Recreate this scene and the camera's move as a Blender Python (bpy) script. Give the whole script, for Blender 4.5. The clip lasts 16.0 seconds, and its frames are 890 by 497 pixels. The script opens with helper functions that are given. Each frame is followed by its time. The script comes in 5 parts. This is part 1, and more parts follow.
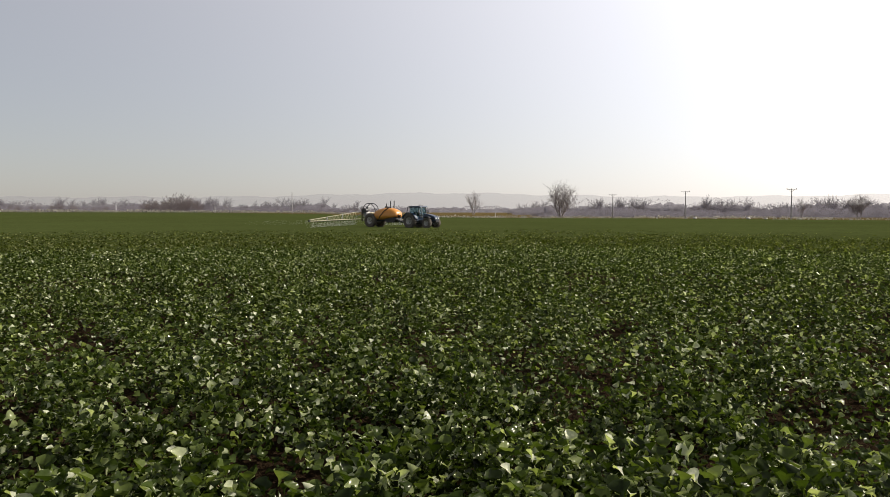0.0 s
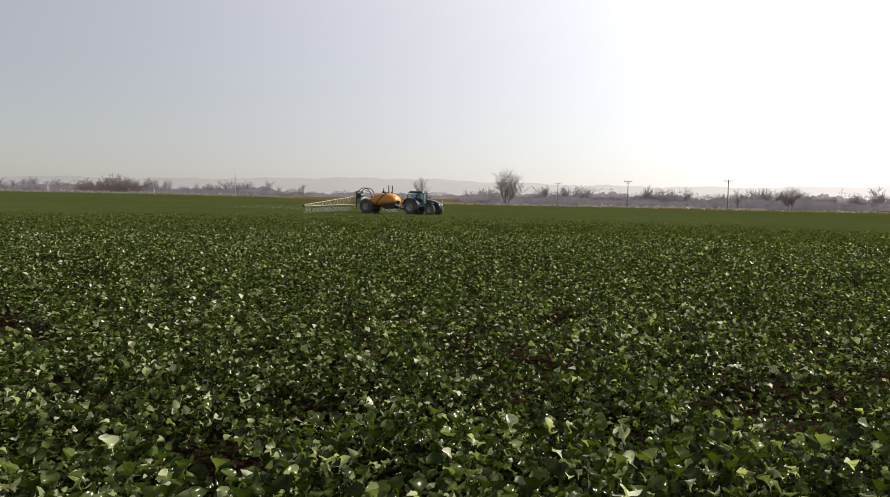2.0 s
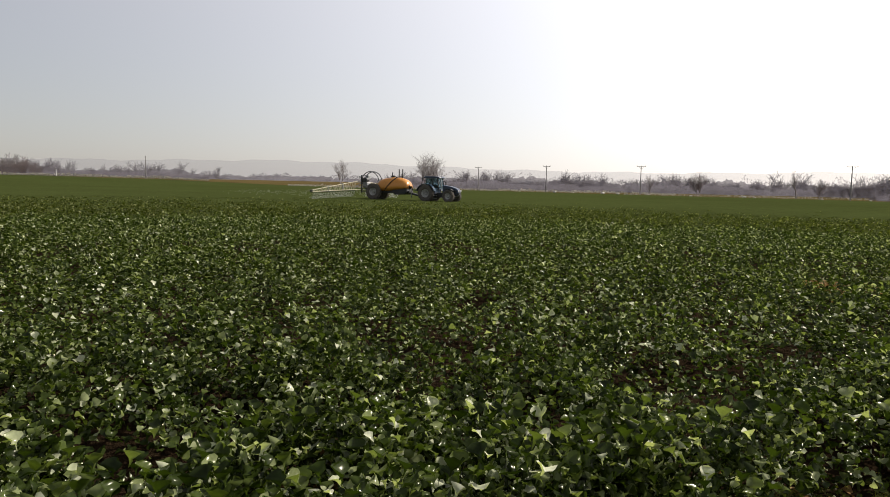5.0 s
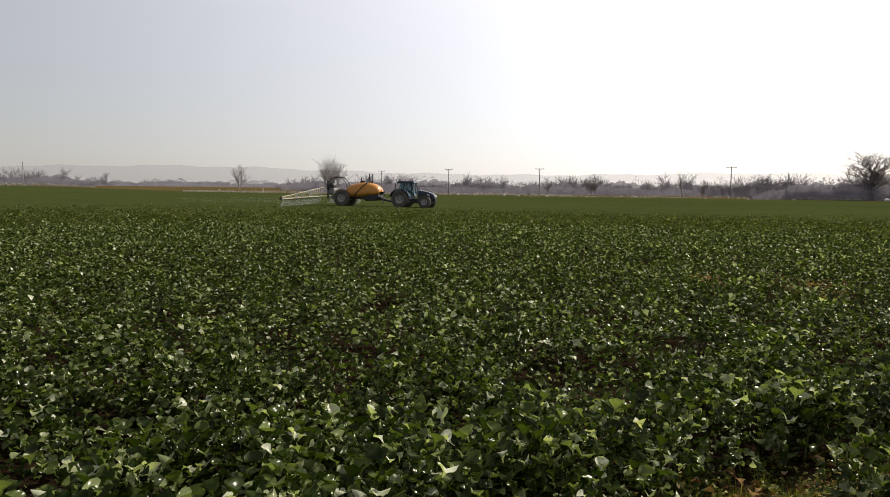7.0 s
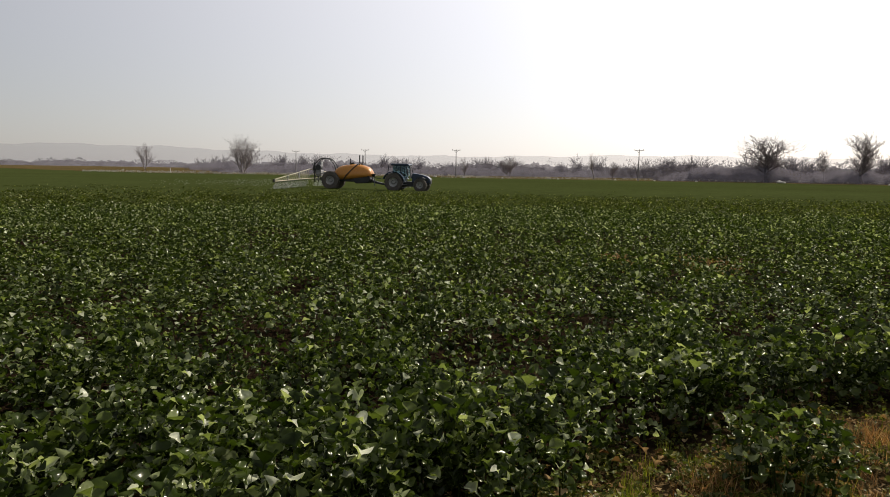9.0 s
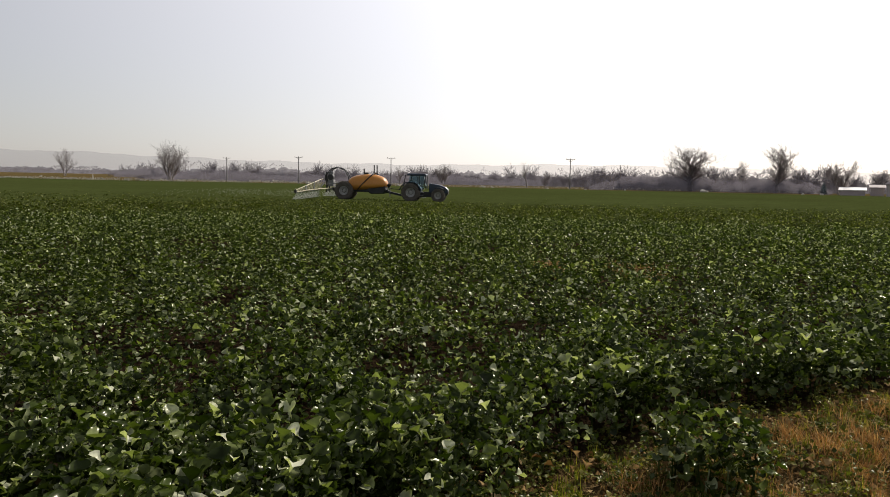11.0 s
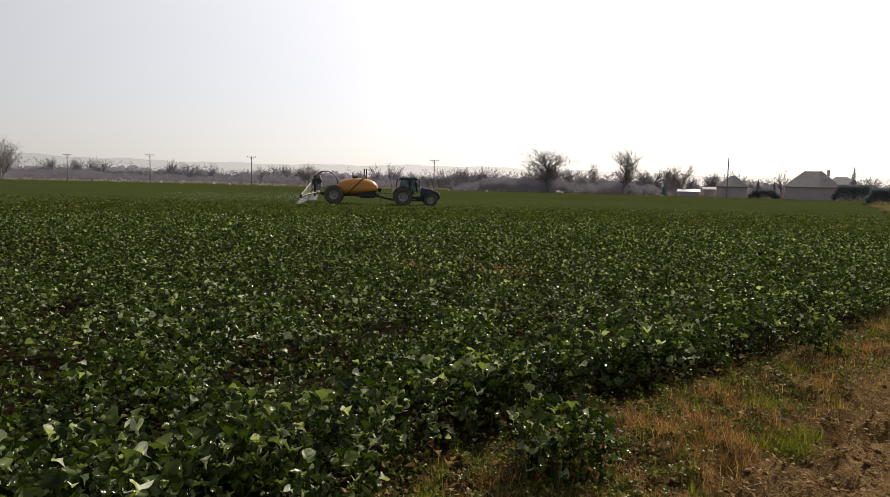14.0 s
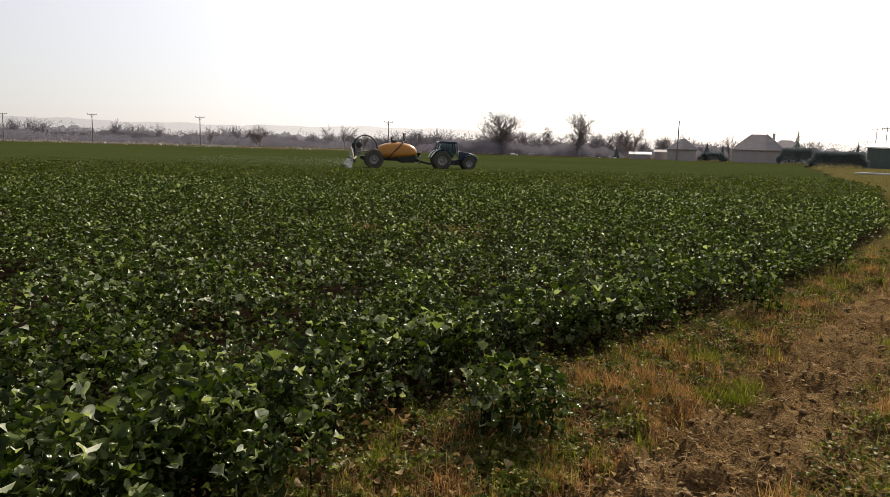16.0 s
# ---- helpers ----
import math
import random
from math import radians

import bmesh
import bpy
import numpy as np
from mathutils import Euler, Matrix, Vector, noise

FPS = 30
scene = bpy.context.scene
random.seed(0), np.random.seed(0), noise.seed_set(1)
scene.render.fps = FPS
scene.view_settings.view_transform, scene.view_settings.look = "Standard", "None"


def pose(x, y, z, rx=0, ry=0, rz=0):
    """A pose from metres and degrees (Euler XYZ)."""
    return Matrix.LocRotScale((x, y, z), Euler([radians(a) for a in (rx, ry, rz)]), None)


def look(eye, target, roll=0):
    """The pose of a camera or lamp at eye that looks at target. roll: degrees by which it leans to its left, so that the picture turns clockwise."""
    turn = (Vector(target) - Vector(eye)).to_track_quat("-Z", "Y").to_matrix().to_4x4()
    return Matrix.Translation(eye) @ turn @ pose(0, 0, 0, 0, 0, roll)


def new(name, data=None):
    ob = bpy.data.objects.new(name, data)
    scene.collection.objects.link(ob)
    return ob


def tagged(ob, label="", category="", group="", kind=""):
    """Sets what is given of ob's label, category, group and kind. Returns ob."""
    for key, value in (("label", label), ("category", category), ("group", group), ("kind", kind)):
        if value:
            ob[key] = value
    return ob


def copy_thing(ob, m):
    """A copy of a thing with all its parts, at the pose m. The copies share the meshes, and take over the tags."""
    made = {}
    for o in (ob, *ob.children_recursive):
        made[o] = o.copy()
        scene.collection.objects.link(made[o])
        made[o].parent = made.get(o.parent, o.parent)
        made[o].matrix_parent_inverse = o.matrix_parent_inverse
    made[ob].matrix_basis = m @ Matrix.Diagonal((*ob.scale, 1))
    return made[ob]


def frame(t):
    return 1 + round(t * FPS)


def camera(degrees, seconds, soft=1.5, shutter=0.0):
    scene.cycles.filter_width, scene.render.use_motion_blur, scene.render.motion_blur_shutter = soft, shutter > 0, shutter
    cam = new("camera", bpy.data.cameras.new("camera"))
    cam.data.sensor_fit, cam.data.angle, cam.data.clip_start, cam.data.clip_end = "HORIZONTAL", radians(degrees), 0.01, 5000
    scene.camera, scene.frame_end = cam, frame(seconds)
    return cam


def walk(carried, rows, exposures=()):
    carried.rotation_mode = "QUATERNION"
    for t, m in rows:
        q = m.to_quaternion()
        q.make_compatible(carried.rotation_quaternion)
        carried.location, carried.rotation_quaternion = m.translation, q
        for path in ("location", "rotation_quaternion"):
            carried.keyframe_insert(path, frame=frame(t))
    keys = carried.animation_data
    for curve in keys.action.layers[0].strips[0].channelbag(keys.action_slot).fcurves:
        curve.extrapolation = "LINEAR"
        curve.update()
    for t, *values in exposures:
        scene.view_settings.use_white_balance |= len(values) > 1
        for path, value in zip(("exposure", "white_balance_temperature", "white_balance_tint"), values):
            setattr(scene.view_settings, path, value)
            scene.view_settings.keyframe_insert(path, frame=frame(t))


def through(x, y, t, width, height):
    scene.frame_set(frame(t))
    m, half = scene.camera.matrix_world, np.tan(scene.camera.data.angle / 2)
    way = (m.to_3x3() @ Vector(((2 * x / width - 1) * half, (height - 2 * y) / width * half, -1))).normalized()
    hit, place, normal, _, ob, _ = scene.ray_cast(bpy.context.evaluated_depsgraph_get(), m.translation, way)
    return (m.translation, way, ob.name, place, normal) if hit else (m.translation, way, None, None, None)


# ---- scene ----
cam = camera(65.21, 16.0, soft=0.65)
# seconds, x, y, z, yaw, pitch, roll
ROWS = [
    (0.0, 0.000, 0.000, 1.853, -4.87, -2.90, 0.07),
    (0.5, -0.008, -0.000, 1.851, -6.10, -3.56, -0.23),
    (1.0, 0.004, -0.007, 1.846, -7.28, -4.13, -0.69),
    (1.5, 0.015, 0.013, 1.843, -8.23, -3.81, -1.25),
    (2.0, 0.016, 0.016, 1.848, -9.23, -4.02, -0.85),
    (2.5, 0.029, 0.019, 1.852, -11.27, -5.35, -1.22),
    (3.0, 0.015, 0.020, 1.836, -11.47, -4.98, -1.89),
    (5.5, 0.016, -0.014, 1.859, -17.05, -5.29, -0.54),
    (6.0, 0.040, -0.009, 1.852, -18.82, -5.31, 0.08),
    (6.5, 0.055, 0.001, 1.864, -22.04, -5.43, 0.12),
    (7.0, 0.062, -0.004, 1.853, -23.59, -4.84, -0.48),
    (7.5, 0.057, 0.002, 1.853, -25.08, -4.32, -0.39),
    (8.0, 0.051, 0.016, 1.850, -27.04, -5.28, -1.13),
    (8.5, 0.066, 0.007, 1.850, -28.30, -5.61, -0.50),
    (9.0, 0.081, -0.005, 1.852, -30.39, -6.32, -0.72),
    (11.5, 0.092, -0.019, 1.852, -36.93, -5.45, -1.27),
    (12.0, 0.091, -0.027, 1.858, -38.32, -5.60, -1.66),
    (12.5, 0.093, -0.023, 1.853, -39.66, -5.82, -1.14),
    (13.0, 0.086, -0.063, 1.856, -41.91, -5.66, -0.46),
    (13.5, 0.094, -0.049, 1.856, -43.80, -6.33, -1.23),
    (14.0, 0.117, -0.038, 1.878, -46.73, -5.34, -1.31),
    (14.5, 0.125, -0.011, 1.857, -49.03, -6.91, -2.77),
    (15.0, 0.129, -0.026, 1.852, -49.29, -6.83, -2.32),
    (15.5, 0.123, -0.041, 1.854, -49.82, -7.58, -1.47),
    (16.0, 0.134, -0.039, 1.855, -50.43, -8.33, -1.49),
]
walk(cam, [(t, pose(x, y, z, 90 + pitch, roll, yaw)) for t, x, y, z, yaw, pitch, roll in ROWS],
     exposures=[(0.0, 0.0), (5.5, -0.04), (7.5, -0.19), (9.0, -0.33), (11.5, -0.28), (12.2, -0.33), (13.2, -0.43), (14.5, -0.36), (16.0, -0.22)])

# ---- light ----
SUN_BEARING, SUN_HEIGHT = 78.0, 37.0   # degrees clockwise from +y, degrees above the horizon
world = bpy.data.worlds.new("hazy_sky")
scene.world = world
world.use_nodes = True
wn = world.node_tree.nodes
sky = wn.new("ShaderNodeTexSky")
sky.sky_type, sky.sun_disc = "NISHITA", False
sky.sun_elevation, sky.sun_rotation = radians(SUN_HEIGHT), radians(SUN_BEARING)
sky.air_density, sky.dust_density, sky.ozone_density = 1.0, 1.0, 1.0
wn["Background"].inputs["Strength"].default_value = 0.042
wl = world.node_tree.links
wl.new(sky.outputs["Color"], wn["Background"].inputs["Color"])
# thick haze: a pale veil over the whole sky that brightens smoothly towards the sun
sb, sh = radians(SUN_BEARING), radians(SUN_HEIGHT)
way_to_sun = (math.sin(sb) * math.cos(sh), math.cos(sb) * math.cos(sh), math.sin(sh))
wc, wd = wn.new("ShaderNodeTexCoord"), wn.new("ShaderNodeVectorMath")
wd.operation, wd.inputs[1].default_value = "DOT_PRODUCT", way_to_sun
wl.new(wc.outputs["Generated"], wd.inputs[0])


def reckon(op, a, c):
    n = wn.new("ShaderNodeMath")
    n.operation = op
    for k, value in enumerate((a, c)):
        if isinstance(value, bpy.types.NodeSocket):
            wl.new(value, n.inputs[k])
        else:
            n.inputs[k].default_value = value
    return n.outputs[0]


glow = reckon("POWER", reckon("ADD", reckon("MULTIPLY", wd.outputs["Value"], 0.5), 0.5), 4.0)
veil = wn.new("ShaderNodeBackground")
veil.inputs["Color"].default_value = (1.03, 0.975, 0.98, 1)
# the haze lies low: overhead the sky is clearer and darker
apart, lofty = wn.new("ShaderNodeSeparateXYZ"), wn.new("ShaderNodeMapRange")
wl.new(wc.outputs["Generated"], apart.inputs[0])
wl.new(apart.outputs["Z"], lofty.inputs["Value"])
for key, value in (("From Min", 0.28), ("From Max", 0.85), ("To Min", 1.0), ("To Max", 0.38)):
    lofty.inputs[key].default_value = value
wl.new(reckon("MULTIPLY", reckon("ADD", reckon("MULTIPLY", glow, 1.45), 0.262), lofty.outputs[0]), veil.inputs["Strength"])
both = wn.new("ShaderNodeAddShader")
wl.new(wn["Background"].outputs[0], both.inputs[0])
wl.new(veil.outputs[0], both.inputs[1])
wl.new(both.outputs[0], wn["World Output"].inputs["Surface"])
sun = new("sun", bpy.data.lights.new("sun", "SUN"))
sun.data.energy, sun.data.angle, sun.data.color = 5.0, radians(0.6), (1.0, 0.93, 0.82)
b, h = radians(SUN_BEARING), radians(SUN_HEIGHT)
sun.matrix_world = look((0, 0, 60), (-math.sin(b) * math.cos(h) * 50, -math.cos(b) * math.cos(h) * 50, 60 - math.sin(h) * 50))


# ---- materials ----
def material(name, rough=0.8, metal=0.0, spec=0.5):
    m = bpy.data.materials.new(name)
    m.use_nodes = True
    p = m.node_tree.nodes["Principled BSDF"]
    p.inputs["Roughness"].default_value = rough
    p.inputs["Metallic"].default_value = metal
    p.inputs["Specular IOR Level"].default_value = spec
    return m, m.node_tree.nodes, m.node_tree.links, p


def ramp(nodes, links, source, stops):
    r = nodes.new("ShaderNodeValToRGB")
    while len(r.color_ramp.elements) < len(stops):
        r.color_ramp.elements.new(0.5)
    for e, (at, colour) in zip(r.color_ramp.elements, stops):
        e.position, e.color = at, (*colour, 1)
    links.new(source, r.inputs["Fac"])
    return r.outputs["Color"]


def noise_of(nodes, links, scale, detail=4.0, coords="Object", rough=0.55):
    c = nodes.new("ShaderNodeTexCoord")
    n = nodes.new("ShaderNodeTexNoise")
    n.inputs["Scale"].default_value, n.inputs["Detail"].default_value, n.inputs["Roughness"].default_value = scale, detail, rough
    links.new(c.outputs[coords], n.inputs["Vector"])
    return n.outputs["Fac"]


def mixed(nodes, links, fac, a, c, mode="MIX"):
    m = nodes.new("ShaderNodeMix")
    m.data_type, m.blend_type = "RGBA", mode
    for value, key in ((fac, 0), (a, 6), (c, 7)):
        if isinstance(value, bpy.types.NodeSocket):
            links.new(value, m.inputs[key])
        else:
            m.inputs[key].default_value = value if key == 0 else (*value, 1)
    return m.outputs[2]


def bumped(nodes, links, p, height, strength=0.4, distance=0.02):
    n = nodes.new("ShaderNodeBump")
    n.inputs["Strength"].default_value, n.inputs["Distance"].default_value = strength, distance
    links.new(height, n.inputs["Height"])
    links.new(n.outputs["Normal"], p.inputs["Normal"])


def worn(name, dark, light, scale, rough=0.7, metal=0.0, bump=0.2, spec=0.5, fine=None, distance=0.01):
    """A surface that varies between two colours at a coarse and a fine scale."""
    m, n, l, p = material(name, rough, metal, spec)
    coarse, grain = noise_of(n, l, scale), noise_of(n, l, fine or scale * 9, 3)
    a = ramp(n, l, coarse, [(0.3, dark), (0.7, light)])
    c = mixed(n, l, 0.35, a, ramp(n, l, grain, [(0.3, dark), (0.7, light)]))
    l.new(c, p.inputs["Base Color"])
    if bump:
        bumped(n, l, p, grain, bump, distance)
    return m


def leafy(name, stops, rough=0.3, through=0.30, wax=0.02, tint=(1.0, 1.14, 0.34)):
    """Leaves and twigs: each one of its own shade, partly letting light through, with a thin waxy gloss."""
    m, n, l, p = material(name, 1.0, 0, 0.0)
    g, o = n.new("ShaderNodeNewGeometry"), n.new("ShaderNodeObjectInfo")
    total, part_of = n.new("ShaderNodeMath"), n.new("ShaderNodeMath")
    total.operation, part_of.operation = "ADD", "FRACT"
    l.new(g.outputs["Random Per Island"], total.inputs[0])
    l.new(o.outputs["Random"], total.inputs[1])
    l.new(total.outputs[0], part_of.inputs[0])
    c = ramp(n, l, part_of.outputs[0], stops)
    patch = noise_of(n, l, 0.35, 3)
    c = mixed(n, l, 0.55, c, ramp(n, l, patch, [(0.3, (0.62, 0.62, 0.60)), (0.7, (1.0, 1.0, 1.0))]), "MULTIPLY")
    vein = noise_of(n, l, 45.0, 2)
    c = mixed(n, l, 0.4, c, ramp(n, l, vein, [(0.35, (0.5, 0.5, 0.5)), (0.65, (1, 1, 1))]), "MULTIPLY")
    d, t, w = n.new("ShaderNodeBsdfDiffuse"), n.new("ShaderNodeBsdfTranslucent"), n.new("ShaderNodeBsdfGlossy")
    l.new(c, d.inputs["Color"])
    l.new(mixed(n, l, 1.0, c, tint, "MULTIPLY"), t.inputs["Color"])
    w.inputs["Color"].default_value, w.inputs["Roughness"].default_value = (1.0, 0.98, 0.86, 1), rough
    relief_node = n.new("ShaderNodeBump")
    relief_node.inputs["Strength"].default_value, relief_node.inputs["Distance"].default_value = 0.5, 0.018
    l.new(noise_of(n, l, 16.0, 1), relief_node.inputs["Height"])
    for shader in (d, w):
        l.new(relief_node.outputs["Normal"], shader.inputs["Normal"])
    body, waxed = n.new("ShaderNodeMixShader"), n.new("ShaderNodeMixShader")
    body.inputs["Fac"].default_value = through
    sheen, share = n.new("ShaderNodeFresnel"), n.new("ShaderNodeMath")
    sheen.inputs["IOR"].default_value = 1.4
    l.new(relief_node.outputs["Normal"], sheen.inputs["Normal"])
    share.operation, share.inputs[1].default_value = "MINIMUM", wax
    l.new(sheen.outputs[0], share.inputs[0])
    l.new(share.outputs[0], waxed.inputs["Fac"])
    l.new(d.outputs["BSDF"], body.inputs[1])
    l.new(t.outputs["BSDF"], body.inputs[2])
    l.new(body.outputs["Shader"], waxed.inputs[1])
    l.new(w.outputs["BSDF"], waxed.inputs[2])
    l.new(waxed.outputs["Shader"], n["Material Output"].inputs["Surface"])
    return m


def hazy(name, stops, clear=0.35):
    """Far twigs and scrub with haze put into the material: dull pale colour, letting light through, partly transparent
    so the sky lightens them.
    """
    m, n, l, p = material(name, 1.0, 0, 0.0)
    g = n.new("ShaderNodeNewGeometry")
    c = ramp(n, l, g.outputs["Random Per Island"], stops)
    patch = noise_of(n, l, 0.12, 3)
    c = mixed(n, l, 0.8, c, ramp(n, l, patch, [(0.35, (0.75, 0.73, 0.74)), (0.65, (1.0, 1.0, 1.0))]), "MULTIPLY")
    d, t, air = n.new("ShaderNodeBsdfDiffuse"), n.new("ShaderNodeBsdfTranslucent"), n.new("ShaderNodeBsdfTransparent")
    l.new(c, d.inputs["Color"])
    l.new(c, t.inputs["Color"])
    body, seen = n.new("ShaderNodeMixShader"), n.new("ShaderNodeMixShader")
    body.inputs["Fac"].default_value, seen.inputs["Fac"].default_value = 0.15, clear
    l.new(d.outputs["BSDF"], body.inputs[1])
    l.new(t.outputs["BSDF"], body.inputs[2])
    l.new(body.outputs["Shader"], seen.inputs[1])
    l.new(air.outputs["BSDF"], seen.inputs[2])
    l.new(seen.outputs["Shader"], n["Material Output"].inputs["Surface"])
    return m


def glass(name, colour, rough=0.05, clear=0.85):
    m, n, l, p = material(name, rough, 0, 0.6)
    p.inputs["Base Color"].default_value = (*colour, 1)
    t, s = n.new("ShaderNodeBsdfTransparent"), n.new("ShaderNodeMixShader")
    t.inputs["Color"].default_value = (0.80, 0.92, 0.94, 1)
    s.inputs["Fac"].default_value = clear
    l.new(p.outputs["BSDF"], s.inputs[1])
    l.new(t.outputs["BSDF"], s.inputs[2])
    l.new(s.outputs["Shader"], n["Material Output"].inputs["Surface"])
    return m


def ground_material():
    """Bare soil, grassed margin, dry straw and packed earth, by the zones stored on the ground's points."""
    m, n, l, p = material("ground_soil", 1.0, 0, 0.0)
    z = n.new("ShaderNodeAttribute")
    z.attribute_name = "zone"
    split = n.new("ShaderNodeSeparateColor")
    l.new(z.outputs["Color"], split.inputs["Color"])
    coarse, fine, tiny = noise_of(n, l, 0.9, 6), noise_of(n, l, 9.0, 6), noise_of(n, l, 60.0, 4)
    # crop soil set near black: shade between the plants is put into its colour
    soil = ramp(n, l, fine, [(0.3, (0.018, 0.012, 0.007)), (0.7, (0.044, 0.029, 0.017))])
    grass = mixed(n, l, 0.5, ramp(n, l, coarse, [(0.3, (0.06, 0.056, 0.018)), (0.7, (0.18, 0.15, 0.05))]),
                  ramp(n, l, tiny, [(0.3, (0.05, 0.044, 0.017)), (0.7, (0.22, 0.18, 0.07))]))
    straw = ramp(n, l, fine, [(0.3, (0.13, 0.075, 0.032)), (0.7, (0.36, 0.23, 0.105))])
    earth = mixed(n, l, 0.5, ramp(n, l, fine, [(0.3, (0.085, 0.052, 0.023)), (0.7, (0.46, 0.30, 0.14))]),
                  ramp(n, l, tiny, [(0.3, (0.06, 0.038, 0.017)), (0.7, (0.48, 0.32, 0.155))]))
    damp = noise_of(n, l, 1.7, 7, rough=0.7)
    earth = mixed(n, l, 0.9, earth, ramp(n, l, damp, [(0.40, (0.36, 0.32, 0.28)), (0.58, (1.0, 0.96, 0.90))]), "MULTIPLY")
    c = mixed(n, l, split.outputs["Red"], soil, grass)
    c = mixed(n, l, split.outputs["Green"], c, straw)
    c = mixed(n, l, split.outputs["Blue"], c, earth)
    l.new(c, p.inputs["Base Color"])
    bumped(n, l, p, mixed(n, l, 0.5, fine, tiny), 1.0, 0.13)
    return m


def canopy_material():
    m, n, l, p = material("crop_canopy_green", 1.0, 0, 0.0)
    fine, mid, wide = noise_of(n, l, 3.2, 5), noise_of(n, l, 0.45, 4), noise_of(n, l, 0.03, 3)
    c = mixed(n, l, 0.5, ramp(n, l, fine, [(0.3, (0.031, 0.044, 0.012)), (0.7, (0.074, 0.088, 0.027))]),
              ramp(n, l, mid, [(0.3, (0.044, 0.056, 0.017)), (0.7, (0.068, 0.080, 0.026))]))
    c = mixed(n, l, 0.6, c, ramp(n, l, wide, [(0.35, (0.75, 0.75, 0.72)), (0.65, (1, 1, 1))]), "MULTIPLY")
    l.new(c, p.inputs["Base Color"])
    bumped(n, l, p, fine, 0.8, 0.12)
    return m


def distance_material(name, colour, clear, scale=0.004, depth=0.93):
    """A plain far backdrop, hills or scrub: haze put into a pale colour through which the bright sky shows."""
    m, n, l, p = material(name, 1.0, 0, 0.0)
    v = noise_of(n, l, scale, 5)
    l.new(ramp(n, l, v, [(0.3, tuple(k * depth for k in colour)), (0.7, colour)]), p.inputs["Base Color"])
    # all faces shaded as if level, which flattens contrast as haze would
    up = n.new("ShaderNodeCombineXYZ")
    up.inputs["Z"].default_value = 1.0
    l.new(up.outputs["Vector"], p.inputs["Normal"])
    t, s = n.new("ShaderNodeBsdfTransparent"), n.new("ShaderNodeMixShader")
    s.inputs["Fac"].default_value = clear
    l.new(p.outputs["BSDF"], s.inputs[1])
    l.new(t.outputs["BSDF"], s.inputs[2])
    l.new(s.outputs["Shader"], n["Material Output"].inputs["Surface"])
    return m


# near-white stops paint sunlit glints into some leaves, near-black stops paint shaded ones
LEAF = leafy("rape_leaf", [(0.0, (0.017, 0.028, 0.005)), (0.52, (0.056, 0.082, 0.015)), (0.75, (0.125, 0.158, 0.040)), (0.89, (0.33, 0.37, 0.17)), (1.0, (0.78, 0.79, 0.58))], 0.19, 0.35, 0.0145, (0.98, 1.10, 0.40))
LEAF_FAR = leafy("rape_leaf_far", [(0.0, (0.028, 0.038, 0.008)), (0.5, (0.070, 0.084, 0.018)), (0.85, (0.135, 0.150, 0.044)), (1.0, (0.40, 0.40, 0.21))], 0.25, 0.36, 0.009)
LEAF_DRY = leafy("withered_leaf", [(0.0, (0.16, 0.09, 0.03)), (0.5, (0.36, 0.22, 0.085)), (1.0, (0.62, 0.46, 0.24))], 0.7, 0.2, 0.004, (1.0, 0.85, 0.5))
WEED = leafy("weed_leaf", [(0.0, (0.045, 0.060, 0.012)), (0.6, (0.13, 0.145, 0.030)), (1.0, (0.34, 0.30, 0.09))], 0.3, 0.35, 0.010)
GRASS = leafy("grass_blade", [(0.0, (0.09, 0.125, 0.016)), (0.6, (0.22, 0.25, 0.036)), (1.0, (0.48, 0.42, 0.09))], 0.4, 0.45, 0.006, (1.1, 1.15, 0.4))
STRAW = leafy("dry_grass_blade", [(0.0, (0.28, 0.14, 0.05)), (0.5, (0.54, 0.32, 0.13)), (1.0, (0.80, 0.62, 0.34))], 0.7, 0.4, 0.003, (1.05, 0.82, 0.45))
SOIL = worn("clod_soil", (0.14, 0.088, 0.042), (0.40, 0.26, 0.13), 12.0, 0.95, 0, 0.6, 0.1)
GROUND = ground_material()
CANOPY = canopy_material()
BARK = worn("bark", (0.20, 0.175, 0.165), (0.38, 0.34, 0.32), 3.0, 0.9, 0, 0.5, 0.2)
# distant growth: last number is transparency standing in for haze, colours paled likewise
TWIG = hazy("twigs", [(0.0, (0.24, 0.205, 0.195)), (1.0, (0.36, 0.315, 0.30))], 0.35)
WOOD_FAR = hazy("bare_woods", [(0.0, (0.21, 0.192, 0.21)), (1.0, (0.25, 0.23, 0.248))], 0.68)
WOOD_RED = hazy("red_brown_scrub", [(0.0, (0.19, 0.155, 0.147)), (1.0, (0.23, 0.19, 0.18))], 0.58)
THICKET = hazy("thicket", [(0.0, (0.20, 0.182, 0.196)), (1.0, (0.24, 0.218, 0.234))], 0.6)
PALE_REED = leafy("pale_reed", [(0.0, (0.36, 0.33, 0.27)), (1.0, (0.48, 0.45, 0.38))], 0.95, 0.4, 0.0, (1.0, 1.0, 1.0))
EVERGREEN = hazy("evergreen", [(0.0, (0.24, 0.28, 0.28)), (1.0, (0.30, 0.34, 0.33))], 0.5)
CONCRETE = worn("pole_concrete", (0.20, 0.19, 0.18), (0.33, 0.31, 0.29), 1.5, 0.9, 0, 0.3)
CERAMIC = worn("insulator_ceramic", (0.25, 0.16, 0.11), (0.5, 0.45, 0.4), 6.0, 0.3)
BLUE = worn("dark_blue_paint", (0.010, 0.022, 0.050), (0.020, 0.042, 0.085), 1.6, 0.28, 0, 0.04, 0.6)
